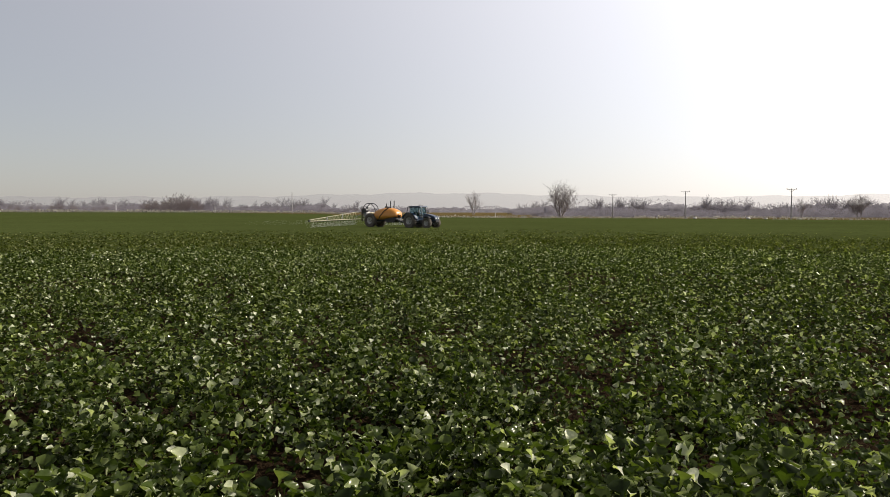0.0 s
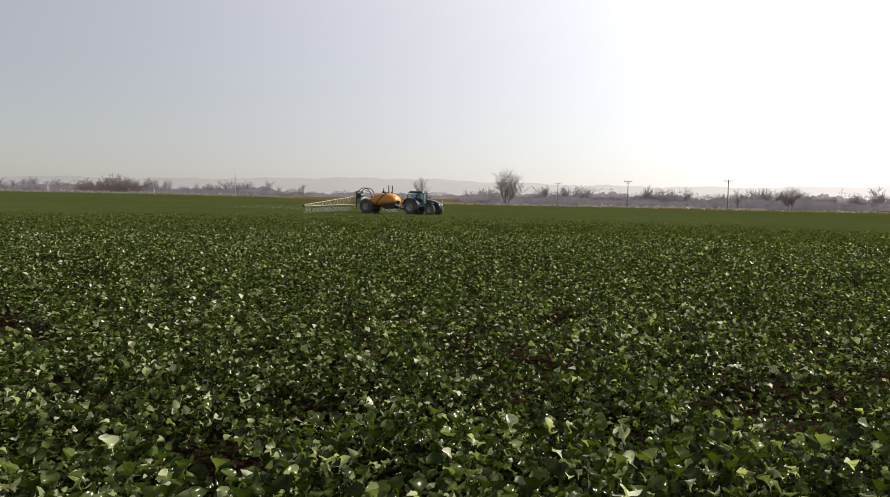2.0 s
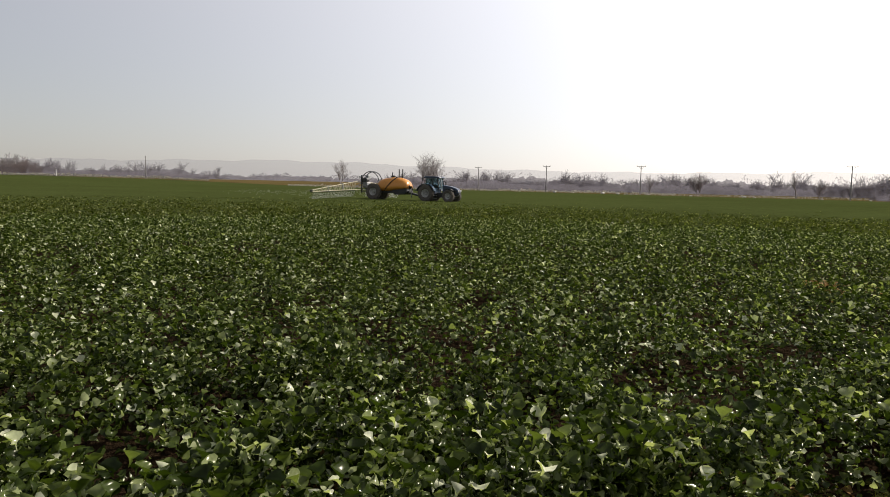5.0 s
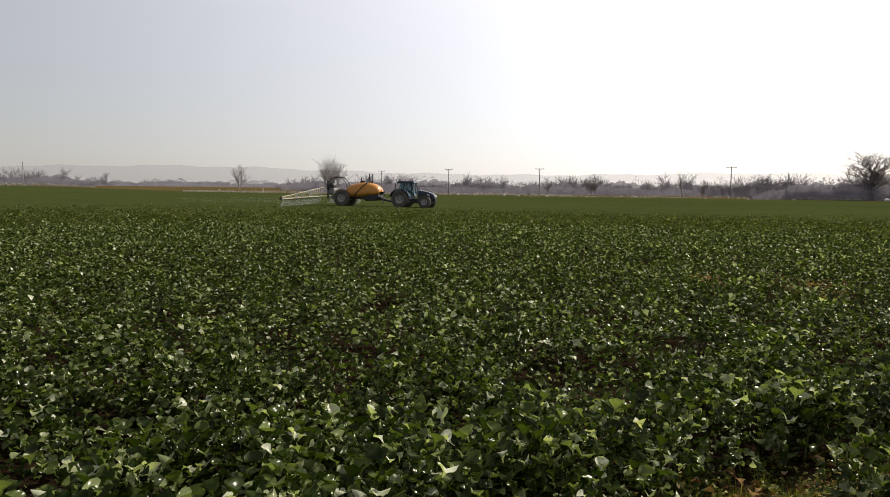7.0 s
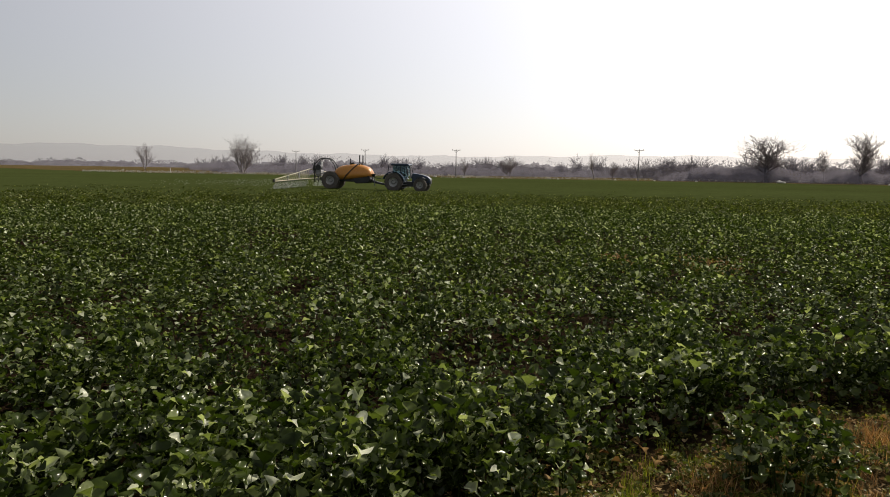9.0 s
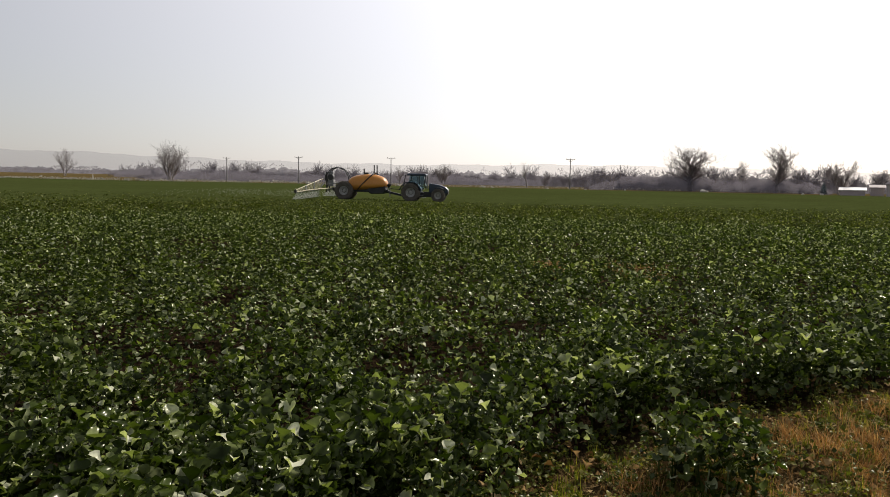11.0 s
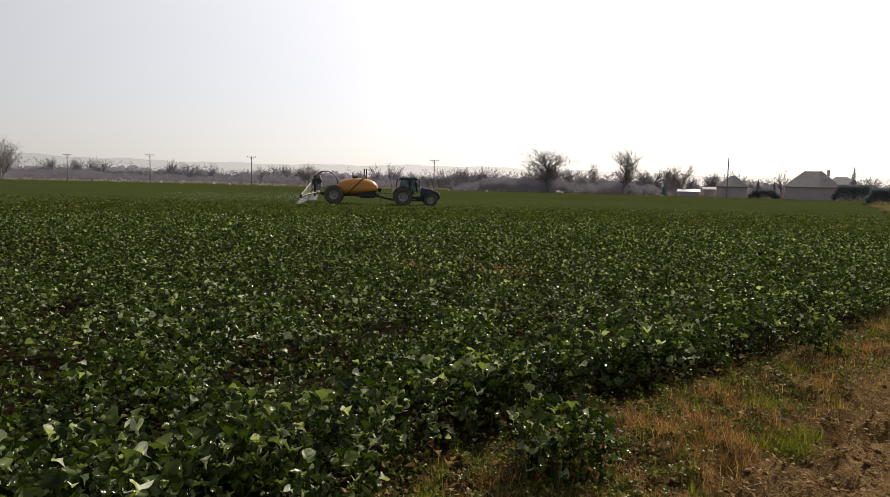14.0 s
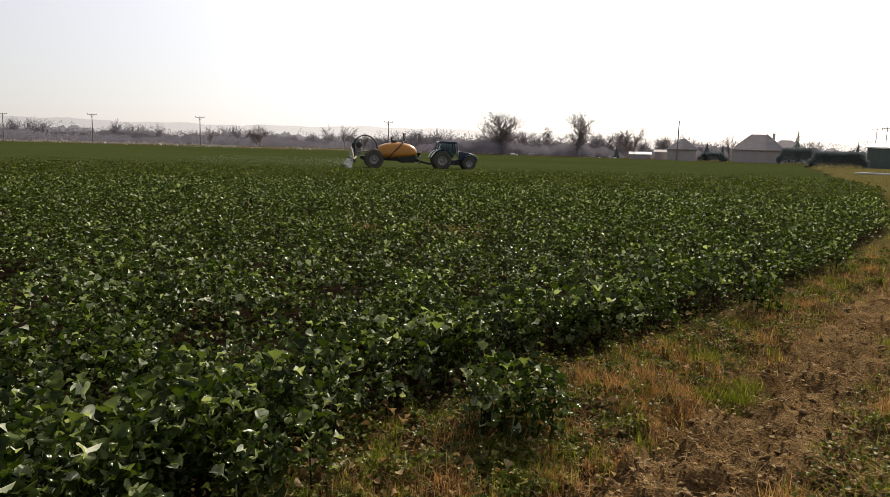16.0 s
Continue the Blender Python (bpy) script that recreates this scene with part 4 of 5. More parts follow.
def thicket(name, a0, a1, r0, depth, tall, seed, mat, label, per_m=26.0):
    """Dense scrub at the foot of the woods: a ragged bank of short crossing twigs."""
    r = np.random.default_rng(seed)
    n = int(radians(a1 - a0) * r0 * per_m * (2.0 if tall > 2 else 1.0))
    a = np.radians(r.uniform(a0, a1, n))
    d = r0 + depth * r.random(n)
    x, y = d * np.sin(a), d * np.cos(a)
    h = tall * (0.72 + 0.2 * np.sin(a * 61 + seed) + 0.14 * np.sin(a * 173 + seed) + 0.1 * np.sin(a * 401))
    ends = np.clip(np.minimum(np.degrees(a) - a0, a1 - np.degrees(a)) / 3.0, 0.2, 1)
    z = lie(x, y) + h * ends * r.random(n) ** 1.1 * (1.08 if tall > 2 else 0.85)
    v = np.array([(0, -0.5, 0), (0, 0.5, 0), (0.15, -0.9, 0.55), (0.15, 0.8, 0.6), (0.1, 0.1, 1.0)])
    f = np.array([(0, 1, 3), (0, 3, 2), (2, 3, 4)])
    k = r.uniform(0.08, 0.24, n) * min(tall, 3.0)
    k = k * (1.0 if tall > 2 else 2.6)
    size = np.stack([k, 0.6 * k, k], -1)
    me = scattered(v, f, np.stack([x, y, z], -1), r.uniform(0, 6.28, n), r.normal(0, 0.35, n), r.normal(0, 0.35, n), size, mat, name)
    if tall > 2:  # the dense heart of the scrub
        a = np.radians(np.arange(a0 + 0.4, a1 - 0.4, math.degrees(0.6 / r0)))
        u = a * r0
        h = tall * (0.62 + 0.12 * np.sin(u / 13 + seed) + 0.09 * np.sin(u / 5.1 + 2 * seed) + 0.05 * np.sin(u / 2.3 + seed) + 0.10 + 0.05 * np.sin(u / 0.9) + 0.05 * r.normal(size=len(u))) * 0.92
        h = h * np.clip(np.minimum(np.degrees(a) - a0, a1 - np.degrees(a)) / 3.5, 0.05, 1) ** 0.7
        rows = []
        for k, hk in ((0.1, -0.02), (0.2, 0.5), (0.4, 0.85), (0.6, 1.0), (0.8, 0.9), (1.0, -0.02)):
            d = r0 + depth * k
            x, y = d * np.sin(a), d * np.cos(a)
            rows.append(np.stack([x, y, lie(x, y) + hk * h], -1))
        q = np.stack(rows)
        i = np.arange(q.shape[0] * q.shape[1]).reshape(q.shape[:2])
        qf = np.stack([i[:-1, :-1], i[:-1, 1:], i[1:, 1:], i[1:, :-1]], -1).reshape(-1, 4)
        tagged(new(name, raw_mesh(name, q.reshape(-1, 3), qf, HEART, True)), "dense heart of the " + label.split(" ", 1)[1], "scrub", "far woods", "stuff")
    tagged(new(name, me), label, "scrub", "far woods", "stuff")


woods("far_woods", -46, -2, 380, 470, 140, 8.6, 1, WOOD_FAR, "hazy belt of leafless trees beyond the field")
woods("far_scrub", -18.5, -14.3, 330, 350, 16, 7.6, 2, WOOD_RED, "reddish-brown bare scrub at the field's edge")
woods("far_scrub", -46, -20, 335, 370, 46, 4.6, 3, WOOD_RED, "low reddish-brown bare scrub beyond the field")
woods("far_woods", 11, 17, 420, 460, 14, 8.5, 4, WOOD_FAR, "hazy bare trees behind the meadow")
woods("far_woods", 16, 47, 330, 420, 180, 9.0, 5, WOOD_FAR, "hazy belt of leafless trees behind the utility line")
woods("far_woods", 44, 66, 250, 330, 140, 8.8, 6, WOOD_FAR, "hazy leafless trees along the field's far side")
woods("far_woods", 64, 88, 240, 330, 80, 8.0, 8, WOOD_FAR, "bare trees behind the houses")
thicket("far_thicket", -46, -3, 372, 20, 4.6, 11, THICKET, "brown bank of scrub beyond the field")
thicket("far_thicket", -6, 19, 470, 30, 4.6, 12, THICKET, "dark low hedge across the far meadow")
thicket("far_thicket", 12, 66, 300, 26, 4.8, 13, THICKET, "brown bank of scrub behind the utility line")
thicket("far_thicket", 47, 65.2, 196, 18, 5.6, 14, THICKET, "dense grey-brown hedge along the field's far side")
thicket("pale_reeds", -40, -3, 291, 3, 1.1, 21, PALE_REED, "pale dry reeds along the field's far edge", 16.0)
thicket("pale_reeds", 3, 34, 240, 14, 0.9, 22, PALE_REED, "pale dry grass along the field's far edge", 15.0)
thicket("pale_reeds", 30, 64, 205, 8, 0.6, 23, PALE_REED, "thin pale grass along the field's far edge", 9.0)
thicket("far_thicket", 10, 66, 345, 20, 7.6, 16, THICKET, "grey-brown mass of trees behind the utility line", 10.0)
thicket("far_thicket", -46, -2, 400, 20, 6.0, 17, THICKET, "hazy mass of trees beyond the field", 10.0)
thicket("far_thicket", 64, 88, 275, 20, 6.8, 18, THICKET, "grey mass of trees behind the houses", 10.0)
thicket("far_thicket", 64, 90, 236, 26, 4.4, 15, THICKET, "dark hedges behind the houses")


# ---- utility line ----
def utility_pole(bearing, distance, height, turn, small=False, slim=1.0):
    x, y = distance * math.sin(radians(bearing)), distance * math.cos(radians(bearing))
    ob = thing("utility_pole", "slim grey utility pole with a short cross-arm" if not small else "bare slender grey utility pole", "utility pole",
               pose(x, y, float(lie(np.float64(x), np.float64(y))), 0, 0, turn), "utility line")
    part("pole", rod(bmesh.new(), (0, 0, -0.3), (0, 0, height), 0.17 * slim, 0.10 * slim, 10), CONCRETE, ob)
    if not small:
        part("crossarm", boxed(-1.25, 1.25, -0.06, 0.06, height - 0.15, height - 0.03), CONCRETE, ob)
        for k in (-1.15, 0.0, 1.15):
            part("insulator", lathe_upright([(0.0, 0), (0.06, 0), (0.09, 0.1), (0.05, 0.14), (0.08, 0.22), (0.0, 0.28)], (k, 0, height - 0.03)), CERAMIC, ob, smooth=True)
        part("brace", rod(rod(bmesh.new(), (-0.7, 0, height - 0.12), (0, 0, height - 0.85), 0.03, n=6), (0.7, 0, height - 0.12), (0, 0, height - 0.85), 0.03, n=6), CONCRETE, ob)
    return ob


def lathe_upright(profile, at, n=10):
    bm = lathe(profile, n)
    bmesh.ops.transform(bm, matrix=Matrix.Translation(at) @ pose(0, 0, 0, 90), verts=bm.verts)
    return bm


for bearing, distance, height, turn, small in ((-7.5, 286, 8.6, 5, True), (-31.0, 286, 8.6, 0, True), (18.4, 262, 8.6, -20, False), (23.9, 232, 8.6, -25, False), (31.3, 211, 8.3, -30, False),
                                               (45.85, 195, 8.2, -40, False), (68.75, 174, 9.2, -60, True), (81.9, 215, 9.2, -80, False), (82.5, 205, 9.2, -80, False)):
    utility_pole(bearing, distance, height, turn, small, 0.7 if distance < 250 and bearing > 80 else 1.0)


def marker_post(bearing, distance, height):
    x, y = distance * math.sin(radians(bearing)), distance * math.cos(radians(bearing))
    bm = bmesh.new()
    rod(bm, (0, 0, -0.2), (0, 0, height), 0.14, 0.11, 8)
    bmesh.ops.create_icosphere(bm, subdivisions=1, radius=0.13, matrix=Matrix.Translation((0, 0, height)))
    ob = new("marker_post", finish(bm, "post", TRIM))
    ob.matrix_basis = pose(x, y, float(lie(np.float64(x), np.float64(y))))
    tagged(ob, "short white marker post at the field's edge", "post", "marker posts")


for bearing, distance, height in ((-20.4, 294, 2.6), (-13.4, 290, 2.4), (9.0, 250, 1.6)):
    marker_post(bearing, distance, height)


def pale_lump(bearing, distance, size, seed):
    r = random.Random(seed)
    bm = bmesh.new()
    bmesh.ops.create_icosphere(bm, subdivisions=2, radius=size)
    for v in bm.verts:
        v.co *= r.uniform(0.8, 1.15)
        v.co.z *= 0.6
    x, y = distance * math.sin(radians(bearing)), distance * math.cos(radians(bearing))
    ob = new("pale_stone", finish(bm, "stone", STONE, True))
    ob.matrix_basis = pose(x, y, float(lie(np.float64(x), np.float64(y))) + size * 0.35, 0, 0, seed * 50)
    tagged(ob, "pale stone heap at the field's far edge", "stone", "pale stones")


for i, (bearing, size) in enumerate(((19.6, 0.5), (21.8, 0.35), (24.6, 0.6), (26.1, 0.3), (28.4, 0.65), (29.6, 0.5), (31.9, 0.4), (35.1, 0.4), (38.9, 0.55), (39.6, 0.4), (44.1, 0.35), (50.2, 0.35), (56.0, 0.75), (56.25, 0.5), (62.9, 0.3), (64.1, 0.4), (11.2, 0.6), (12.2, 0.5), (13.2, 0.45), (47.1, 0.3))):
    pale_lump(bearing, float(far_edge(math.sin(radians(bearing)), math.cos(radians(bearing)))) + 3, size, i)


# ---- houses at the field's far corner ----
def gable(w, d, wall, ridge, over, hip):
    """A roof over w by d metres, its ridge along x, cut in at the ends by hip metres."""
    bm = bmesh.new()
    x, y, r = w / 2 + over, d / 2 + over, w / 2 + over - hip
    t = 0.18
    lower = [bm.verts.new(p) for p in ((-x, -y, wall - t), (x, -y, wall - t), (x, y, wall - t), (-x, y, wall - t))]
    upper = [bm.verts.new(p) for p in ((-x, -y, wall), (x, -y, wall), (x, y, wall), (-x, y, wall))]
    top = [bm.verts.new((-r, 0, ridge)), bm.verts.new((r, 0, ridge))]
    for i in range(4):
        bm.faces.new((lower[i], lower[(i + 1) % 4], upper[(i + 1) % 4], upper[i]))
    bm.faces.new(lower[::-1])
    bm.faces.new((upper[0], upper[1], top[1], top[0]))
    bm.faces.new((upper[2], upper[3], top[0], top[1]))
    bm.faces.new((upper[1], upper[2], top[1]))
    bm.faces.new((upper[3], upper[0], top[0]))
    return bm


def house(bearing, distance, turn, w, d, wall, ridge, hip, label, chimney=True, windows=2, trim=False):
    x, y = distance * math.sin(radians(bearing)), distance * math.cos(radians(bearing))
    ob = thing("house", label, "house", pose(x, y, float(lie(np.float64(x), np.float64(y))), 0, 0, turn), "houses")
    part("wall", boxed(-w / 2, w / 2, -d / 2, d / 2, -0.3, wall - 0.19, bevel=0.01), WALL, ob)
    roof = part("roof", gable(w, d, wall, ridge, 0.45, hip), ROOF, ob)
    if chimney:
        part("chimney", boxed(w * 0.27, w * 0.27 + 0.6, 0.3, 0.9, ridge - 1.2, ridge + 0.3, bevel=0.02), WALL, roof)
        part("skylight", boxed(w * 0.2, w * 0.2 + 0.7, -d * 0.27, -d * 0.27 + 0.12, wall + (ridge - wall) * 0.5, wall + (ridge - wall) * 0.5 + 0.75, bevel=0.02), TRIM, roof)
    if trim:
        part("verge_board", rod(bmesh.new(), (w / 2 + 0.46, -d / 2 - 0.46, wall), (w / 2 + 0.44 - hip, 0, ridge + 0.03), 0.13, n=6), TRIM, roof, "pale verge board")
    for k in range(windows):
        wx = (k + 0.5) / windows * w * 0.8 - w * 0.4
        win = part("window", boxed(wx - 0.6, wx + 0.6, -d / 2 - 0.03, -d / 2 + 0.1, 0.9, 2.1), DARKPANE, ob)
        part("frame", boxed(wx - 0.65, wx + 0.65, -d / 2 - 0.05, -d / 2 - 0.02, 0.84, 0.92, bevel=0.01), WALL, win)
    return ob


house(74.45, 185, -74, 11.0, 9.5, 3.0, 6.7, 4.2, "low house with a brown hip roof and a chimney", True, 0, True)
house(69.1, 178, -69, 6.4, 6.0, 2.7, 5.2, 3.3, "small house with a pyramid roof and pale verge", False, 0, True)
house(76.3, 215, -60, 9.0, 8.0, 3.2, 6.0, 3.5, "brown-roofed house behind another house", False, 0)


def shed(bearing, distance, turn, w, d, low, high, mat, roofmat, label):
    x, y = distance * math.sin(radians(bearing)), distance * math.cos(radians(bearing))
    ob = thing("shed", label, "shed", pose(x, y, float(lie(np.float64(x), np.float64(y))), 0, 0, turn))
    part("wall", boxed(-w / 2, w / 2, -d / 2, d / 2, -0.2, low - 0.05, bevel=0.01), mat, ob)
    bm = bmesh.new()
    f = bm.faces.new([bm.verts.new(p) for p in ((-w / 2 - 0.3, -d / 2 - 0.3, low), (w / 2 + 0.3, -d / 2 - 0.3, low), (w / 2 + 0.3, d / 2 + 0.3, high), (-w / 2 - 0.3, d / 2 + 0.3, high))])
    r = bmesh.ops.extrude_face_region(bm, geom=[f])
    bmesh.ops.translate(bm, verts=[v for v in r["geom"] if isinstance(v, bmesh.types.BMVert)], vec=(0, 0, 0.12))
    part("roof", bm, roofmat, ob)
    return ob


shed(66.0, 186, -66, 5.0, 4.5, 1.15, 1.75, WALL, SHEET, "long low shed with a pale sunlit sheet roof")
shed(67.5, 184, -67, 2.6, 4.0, 1.8, 2.4, WALL, ROOF, "small shed with a brown roof beside the house")
shed(83.0, 150, -80, 8.0, 5.0, 3.6, 4.4, GREENWALL, GREENWALL, "dark green shed at the field's corner")


def conifer(bearing, distance, height, width, seed, label):
    r = random.Random(seed)
    x, y = distance * math.sin(radians(bearing)), distance * math.cos(radians(bearing))
    tree = thing("conifer", label, "tree", pose(x, y, float(lie(np.float64(x), np.float64(y)))), "evergreens")
    part("trunk", rod(bmesh.new(), (0, 0, -0.2), (0, 0, height * 0.9), 0.12, 0.03, 6), BARK, tree)
    bm = bmesh.new()
    for i in range(150):
        k = (i + r.random()) / 150
        a, reach = r.uniform(0, 6.28), width * (1 - k) ** 0.8 * r.uniform(0.5, 1.1)
        z = height * (0.06 + 0.92 * k)
        c, s = math.cos(a), math.sin(a)
        w = 0.12 + 0.3 * (1 - k)
        q = [bm.verts.new(p) for p in ((0, 0, z), (c * reach * 0.6 - s * w, s * reach * 0.6 + c * w, z - 0.1), (c * reach, s * reach, z - 0.35 * reach), (c * reach * 0.6 + s * w, s * reach * 0.6 - c * w, z - 0.15), (c * reach * 0.5, s * reach * 0.5, z + 0.22))]
        for f in ((0, 1, 4), (1, 2, 4), (2, 3, 4), (3, 0, 4)):
            bm.faces.new([q[j] for j in f])
    part("crown", bm, EVERGREEN, tree)


conifer(77.05, 205, 8.6, 2.0, 1, "pointed dark conifer behind the house")
conifer(70.9, 183, 4.4, 1.6, 2, "bushy dark evergreen beside the small house")
conifer(72.0, 183, 4.0, 1.2, 3, "small dark evergreen between the houses")
conifer(64.2, 190, 3.2, 1.3, 4, "small dark evergreen at the field's edge")
conifer(80.9, 190, 5.6, 1.0, 5, "slim dark conifer behind the green shed")


def hedge(bearing0, bearing1, distance, depth, tall, seed, label):
    """A clipped evergreen hedge: a crowd of small leaf sprays over a solid body."""
    r = np.random.default_rng(seed)
    n = int(4800 * (bearing1 - bearing0) * tall / 6)
    b = np.radians(r.uniform(bearing0, bearing1, n))
    d = distance + r.uniform(0, depth, n)
    x, y = d * np.sin(b), d * np.cos(b)
    ends = np.clip(np.minimum(np.degrees(b) - bearing0, bearing1 - np.degrees(b)) / 0.35, 0.45, 1)
    z = lie(x, y) + tall * ends * np.sqrt(r.random(n))
    v, f = leaf_shape(0)
    me = scattered(v, f, np.stack([x, y, z], -1), r.uniform(0, 6.28, n), r.normal(0.3, 0.6, n), r.normal(0, 0.6, n), r.uniform(0.22, 0.5, n), EVERGREEN, "hedge")
    tagged(new("hedge", me), label, "hedge")


hedge(77.9, 81.6, 138, 2.5, 2.5, 4, "dark evergreen hedge at the field's corner")
hedge(75.8, 78.4, 172, 3.0, 3.4, 5, "low dark hedge beside the house")
hedge(70.3, 72.4, 180, 2.0, 2.0, 6, "dark shrubs between the houses")


def log_pile():
    x, y = 92 * math.sin(radians(82.2)), 92 * math.cos(radians(82.2))
    ob = thing("plank_stack", "pale planks lying on the grass at the field's corner", "planks", pose(x, y, float(lie(np.float64(x), np.float64(y))) + 0.02, 0, 0, -80))
    for i in range(5):
        part("plank", boxed(-2.2 + 0.2 * i, 2.3 + 0.1 * i, -0.5 + 0.22 * i, -0.3 + 0.22 * i, 0, 0.16 + 0.03 * (i % 2), bevel=0.01), TRIM, ob)


log_pile()


# ---- tractor and sprayer ----
def wheel(parent, x, y, r, width, rim_r, name="wheel"):
    """A lugged tyre on a dished rim, turning about its own axle."""
    hub = thing(name, "", "")
    hub.parent = parent
    hub.matrix_basis = pose(x, y, r)
    w = width / 2
    bm = lathe([(rim_r, -w * 0.8), (rim_r + 0.06, -w * 0.95), (r * 0.86, -w), (r * 0.95, -w * 0.85), (r * 0.965, 0), (r * 0.95, w * 0.85), (r * 0.86, w), (rim_r + 0.06, w * 0.95), (rim_r, w * 0.8)], 40)
    n = 20
    for i in range(n):
        for side in (-1, 1):
            a = 2 * math.pi * (i + 0.25 * side) / n
            m = pose(0, 0, 0, 0, -math.degrees(a)) @ pose(r * 0.965, side * w * 0.48, 0, side * 38) @ Matrix.Diagonal((r * 0.07, w * 0.98, 0.07, 1))
            bmesh.ops.create_cube(bm, size=1, matrix=m)
    part("tyre", bm, RUBBER, hub)
    out = 1 if y > 0 else -1
    part("rim", lathe([(0.0, 0.10 * out), (0.12, 0.12 * out), (0.14, 0.02 * out), (rim_r * 0.55, -0.02 * out), (rim_r * 0.75, 0.08 * out), (rim_r * 0.97, 0.10 * out), (rim_r * 1.01, w * 0.8 * out), (rim_r * 1.01, -w * 0.8 * out)], 32), RIM, hub, "dusty pale grey rim")
    for i in range(8):
        a = 2 * math.pi * i / 8
        part("bolt", lathe_at((rim_r * 0.42 * math.cos(a), 0.0, rim_r * 0.42 * math.sin(a)), out), BLACK, hub)
    return hub


def lathe_at(at, out):
    return rod(bmesh.new(), at, (at[0], at[1] + 0.05 * out, at[2]), 0.03, n=6)


def build_tractor():
    t = thing("tractor", "dark blue tractor with a glazed cab driving across the crop", "tractor")
    part("chassis", slab([(-0.5, 0.75), (-0.3, 0.55), (2.7, 0.55), (3.1, 0.75), (3.1, 1.0), (-0.5, 1.1)], -0.32, 0.32, 0.04), BLACK, t)
    hood = part("hood", slab([(1.3, 1.0), (2.98, 0.92), (3.18, 1.06), (3.16, 1.34), (2.94, 1.55), (2.3, 1.76), (1.35, 1.90), (1.3, 1.7)], -0.42, 0.42, 0.07), BLUE, t, "glossy dark blue hood")
    part("grille", boxed(3.1, 3.21, -0.3, 0.3, 0.85, 1.15), BLACK, hood)
    for s in (-1, 1):
        part("headlight", boxed(3.08, 3.21, s * 0.14, s * 0.38, 1.2, 1.38, bevel=0.03), LAMP, hood, "clear headlight")
        part("side_vent", boxed(2.0, 2.95, s * 0.405, s * 0.435, 1.1, 1.35), BLACK, hood)
    cab_start = len(t.children)
    part("cab_body", slab([(-0.6, 0.95), (0.95, 0.85), (1.0, 1.45), (0.5, 1.5), (-0.75, 1.55)], -0.72, 0.72, 0.05), BLUE, t)
    posts = [((-0.72, 1.5), (-0.55, 2.62)), ((0.28, 1.4), (0.25, 2.62)), ((1.02, 1.4), (0.80, 2.62))]
    for s in (-1, 1):
        for (x0, z0), (x1, z1) in posts:
            part("cab_post", rod(bmesh.new(), (x0, s * 0.72, z0), (x1, s * 0.66, z1), 0.045, n=8), BLACK, t)
        side = part("side_window", slab([(0.28, 1.45), (1.0, 1.45), (0.79, 2.6), (0.26, 2.6)], s * 0.69, s * 0.70, 0), PANE, t, "tinted pane")
        side.visible_shadow = False
        rear = part("side_window", slab([(-0.68, 1.58), (0.24, 1.5), (0.22, 2.6), (-0.53, 2.6)], s * 0.69, s * 0.70, 0), PANE, t, "tinted pane")
        rear.visible_shadow = False
        part("fender", fender(s), BLUE, t)
        part("door_handle", boxed(0.4, 0.55, s * 0.71, s * 0.75, 1.62, 1.67, bevel=0.01), BLACK, t)
        mirror = part("mirror", boxed(1.02, 1.08, s * 0.95 - 0.11, s * 0.95 + 0.11, 1.95, 2.3), BLACK, t)
        part("mirror_arm", rod(bmesh.new(), (0.9, s * 0.68, 2.3), (1.05, s * 0.95, 2.28), 0.015, n=6), BLACK, mirror)
        for k in range(3):
            part("step", boxed(0.45, 0.85, s * 0.74, s * 0.98, 0.45 + 0.27 * k, 0.49 + 0.27 * k, bevel=0.01), GREY, t)
        part("front_mudguard", slab([(2.28, 1.32), (2.58, 1.44), (2.93, 1.44), (3.23, 1.3), (3.18, 1.26), (2.91, 1.38), (2.6, 1.38), (2.33, 1.27)], s * 0.68, s * 1.12, 0.01), BLACK, t)
        part("work_light", boxed(0.98, 1.1, s * 0.45, s * 0.62, 2.62, 2.72, bevel=0.02), LAMP, t, "clear work light")
    for x0, x1, name in ((1.0, 0.79, "windscreen"), (-0.70, -0.55, "rear_window")):
        bm = bmesh.new()
        z0 = 1.6
        f = bm.faces.new([bm.verts.new(p) for p in ((x0, -0.66, z0), (x0, 0.66, z0), (x1, 0.62, 2.6), (x1, -0.62, 2.6))])
        r = bmesh.ops.extrude_face_region(bm, geom=[f])
        bmesh.ops.translate(bm, verts=[v for v in r["geom"] if isinstance(v, bmesh.types.BMVert)], vec=(0.01, 0, 0))
        part(name, bm, PANE, t, "tinted pane").visible_shadow = False
    part("cab_roof", slab([(-0.8, 2.62), (1.05, 2.60), (1.12, 2.70), (0.95, 2.82), (-0.65, 2.84), (-0.82, 2.74)], -0.78, 0.78, 0.05), BLUE, t, "dark blue cab roof")
    part("seat", slab([(-0.35, 1.35), (0.15, 1.35), (0.15, 1.5), (-0.2, 1.52), (-0.3, 2.1), (-0.42, 2.1)], -0.25, 0.25, 0.03), BLACK, t)
    part("steering_column", rod(bmesh.new(), (0.75, 0, 1.3), (0.5, 0, 1.85), 0.04, n=8), BLACK, t)
    for ob in t.children[cab_start:]:
        if ob.name.split(".")[0] not in ("fender", "front_mudguard"):
            ob.matrix_basis = pose(0.42, 0, -0.07)
    part("exhaust", pipe([(1.62, -0.50, 1.3), (1.62, -0.52, 1.7), (1.60, -0.54, 2.45), (1.55, -0.56, 2.58)], 0.055), GREY, t, "grey exhaust pipe")
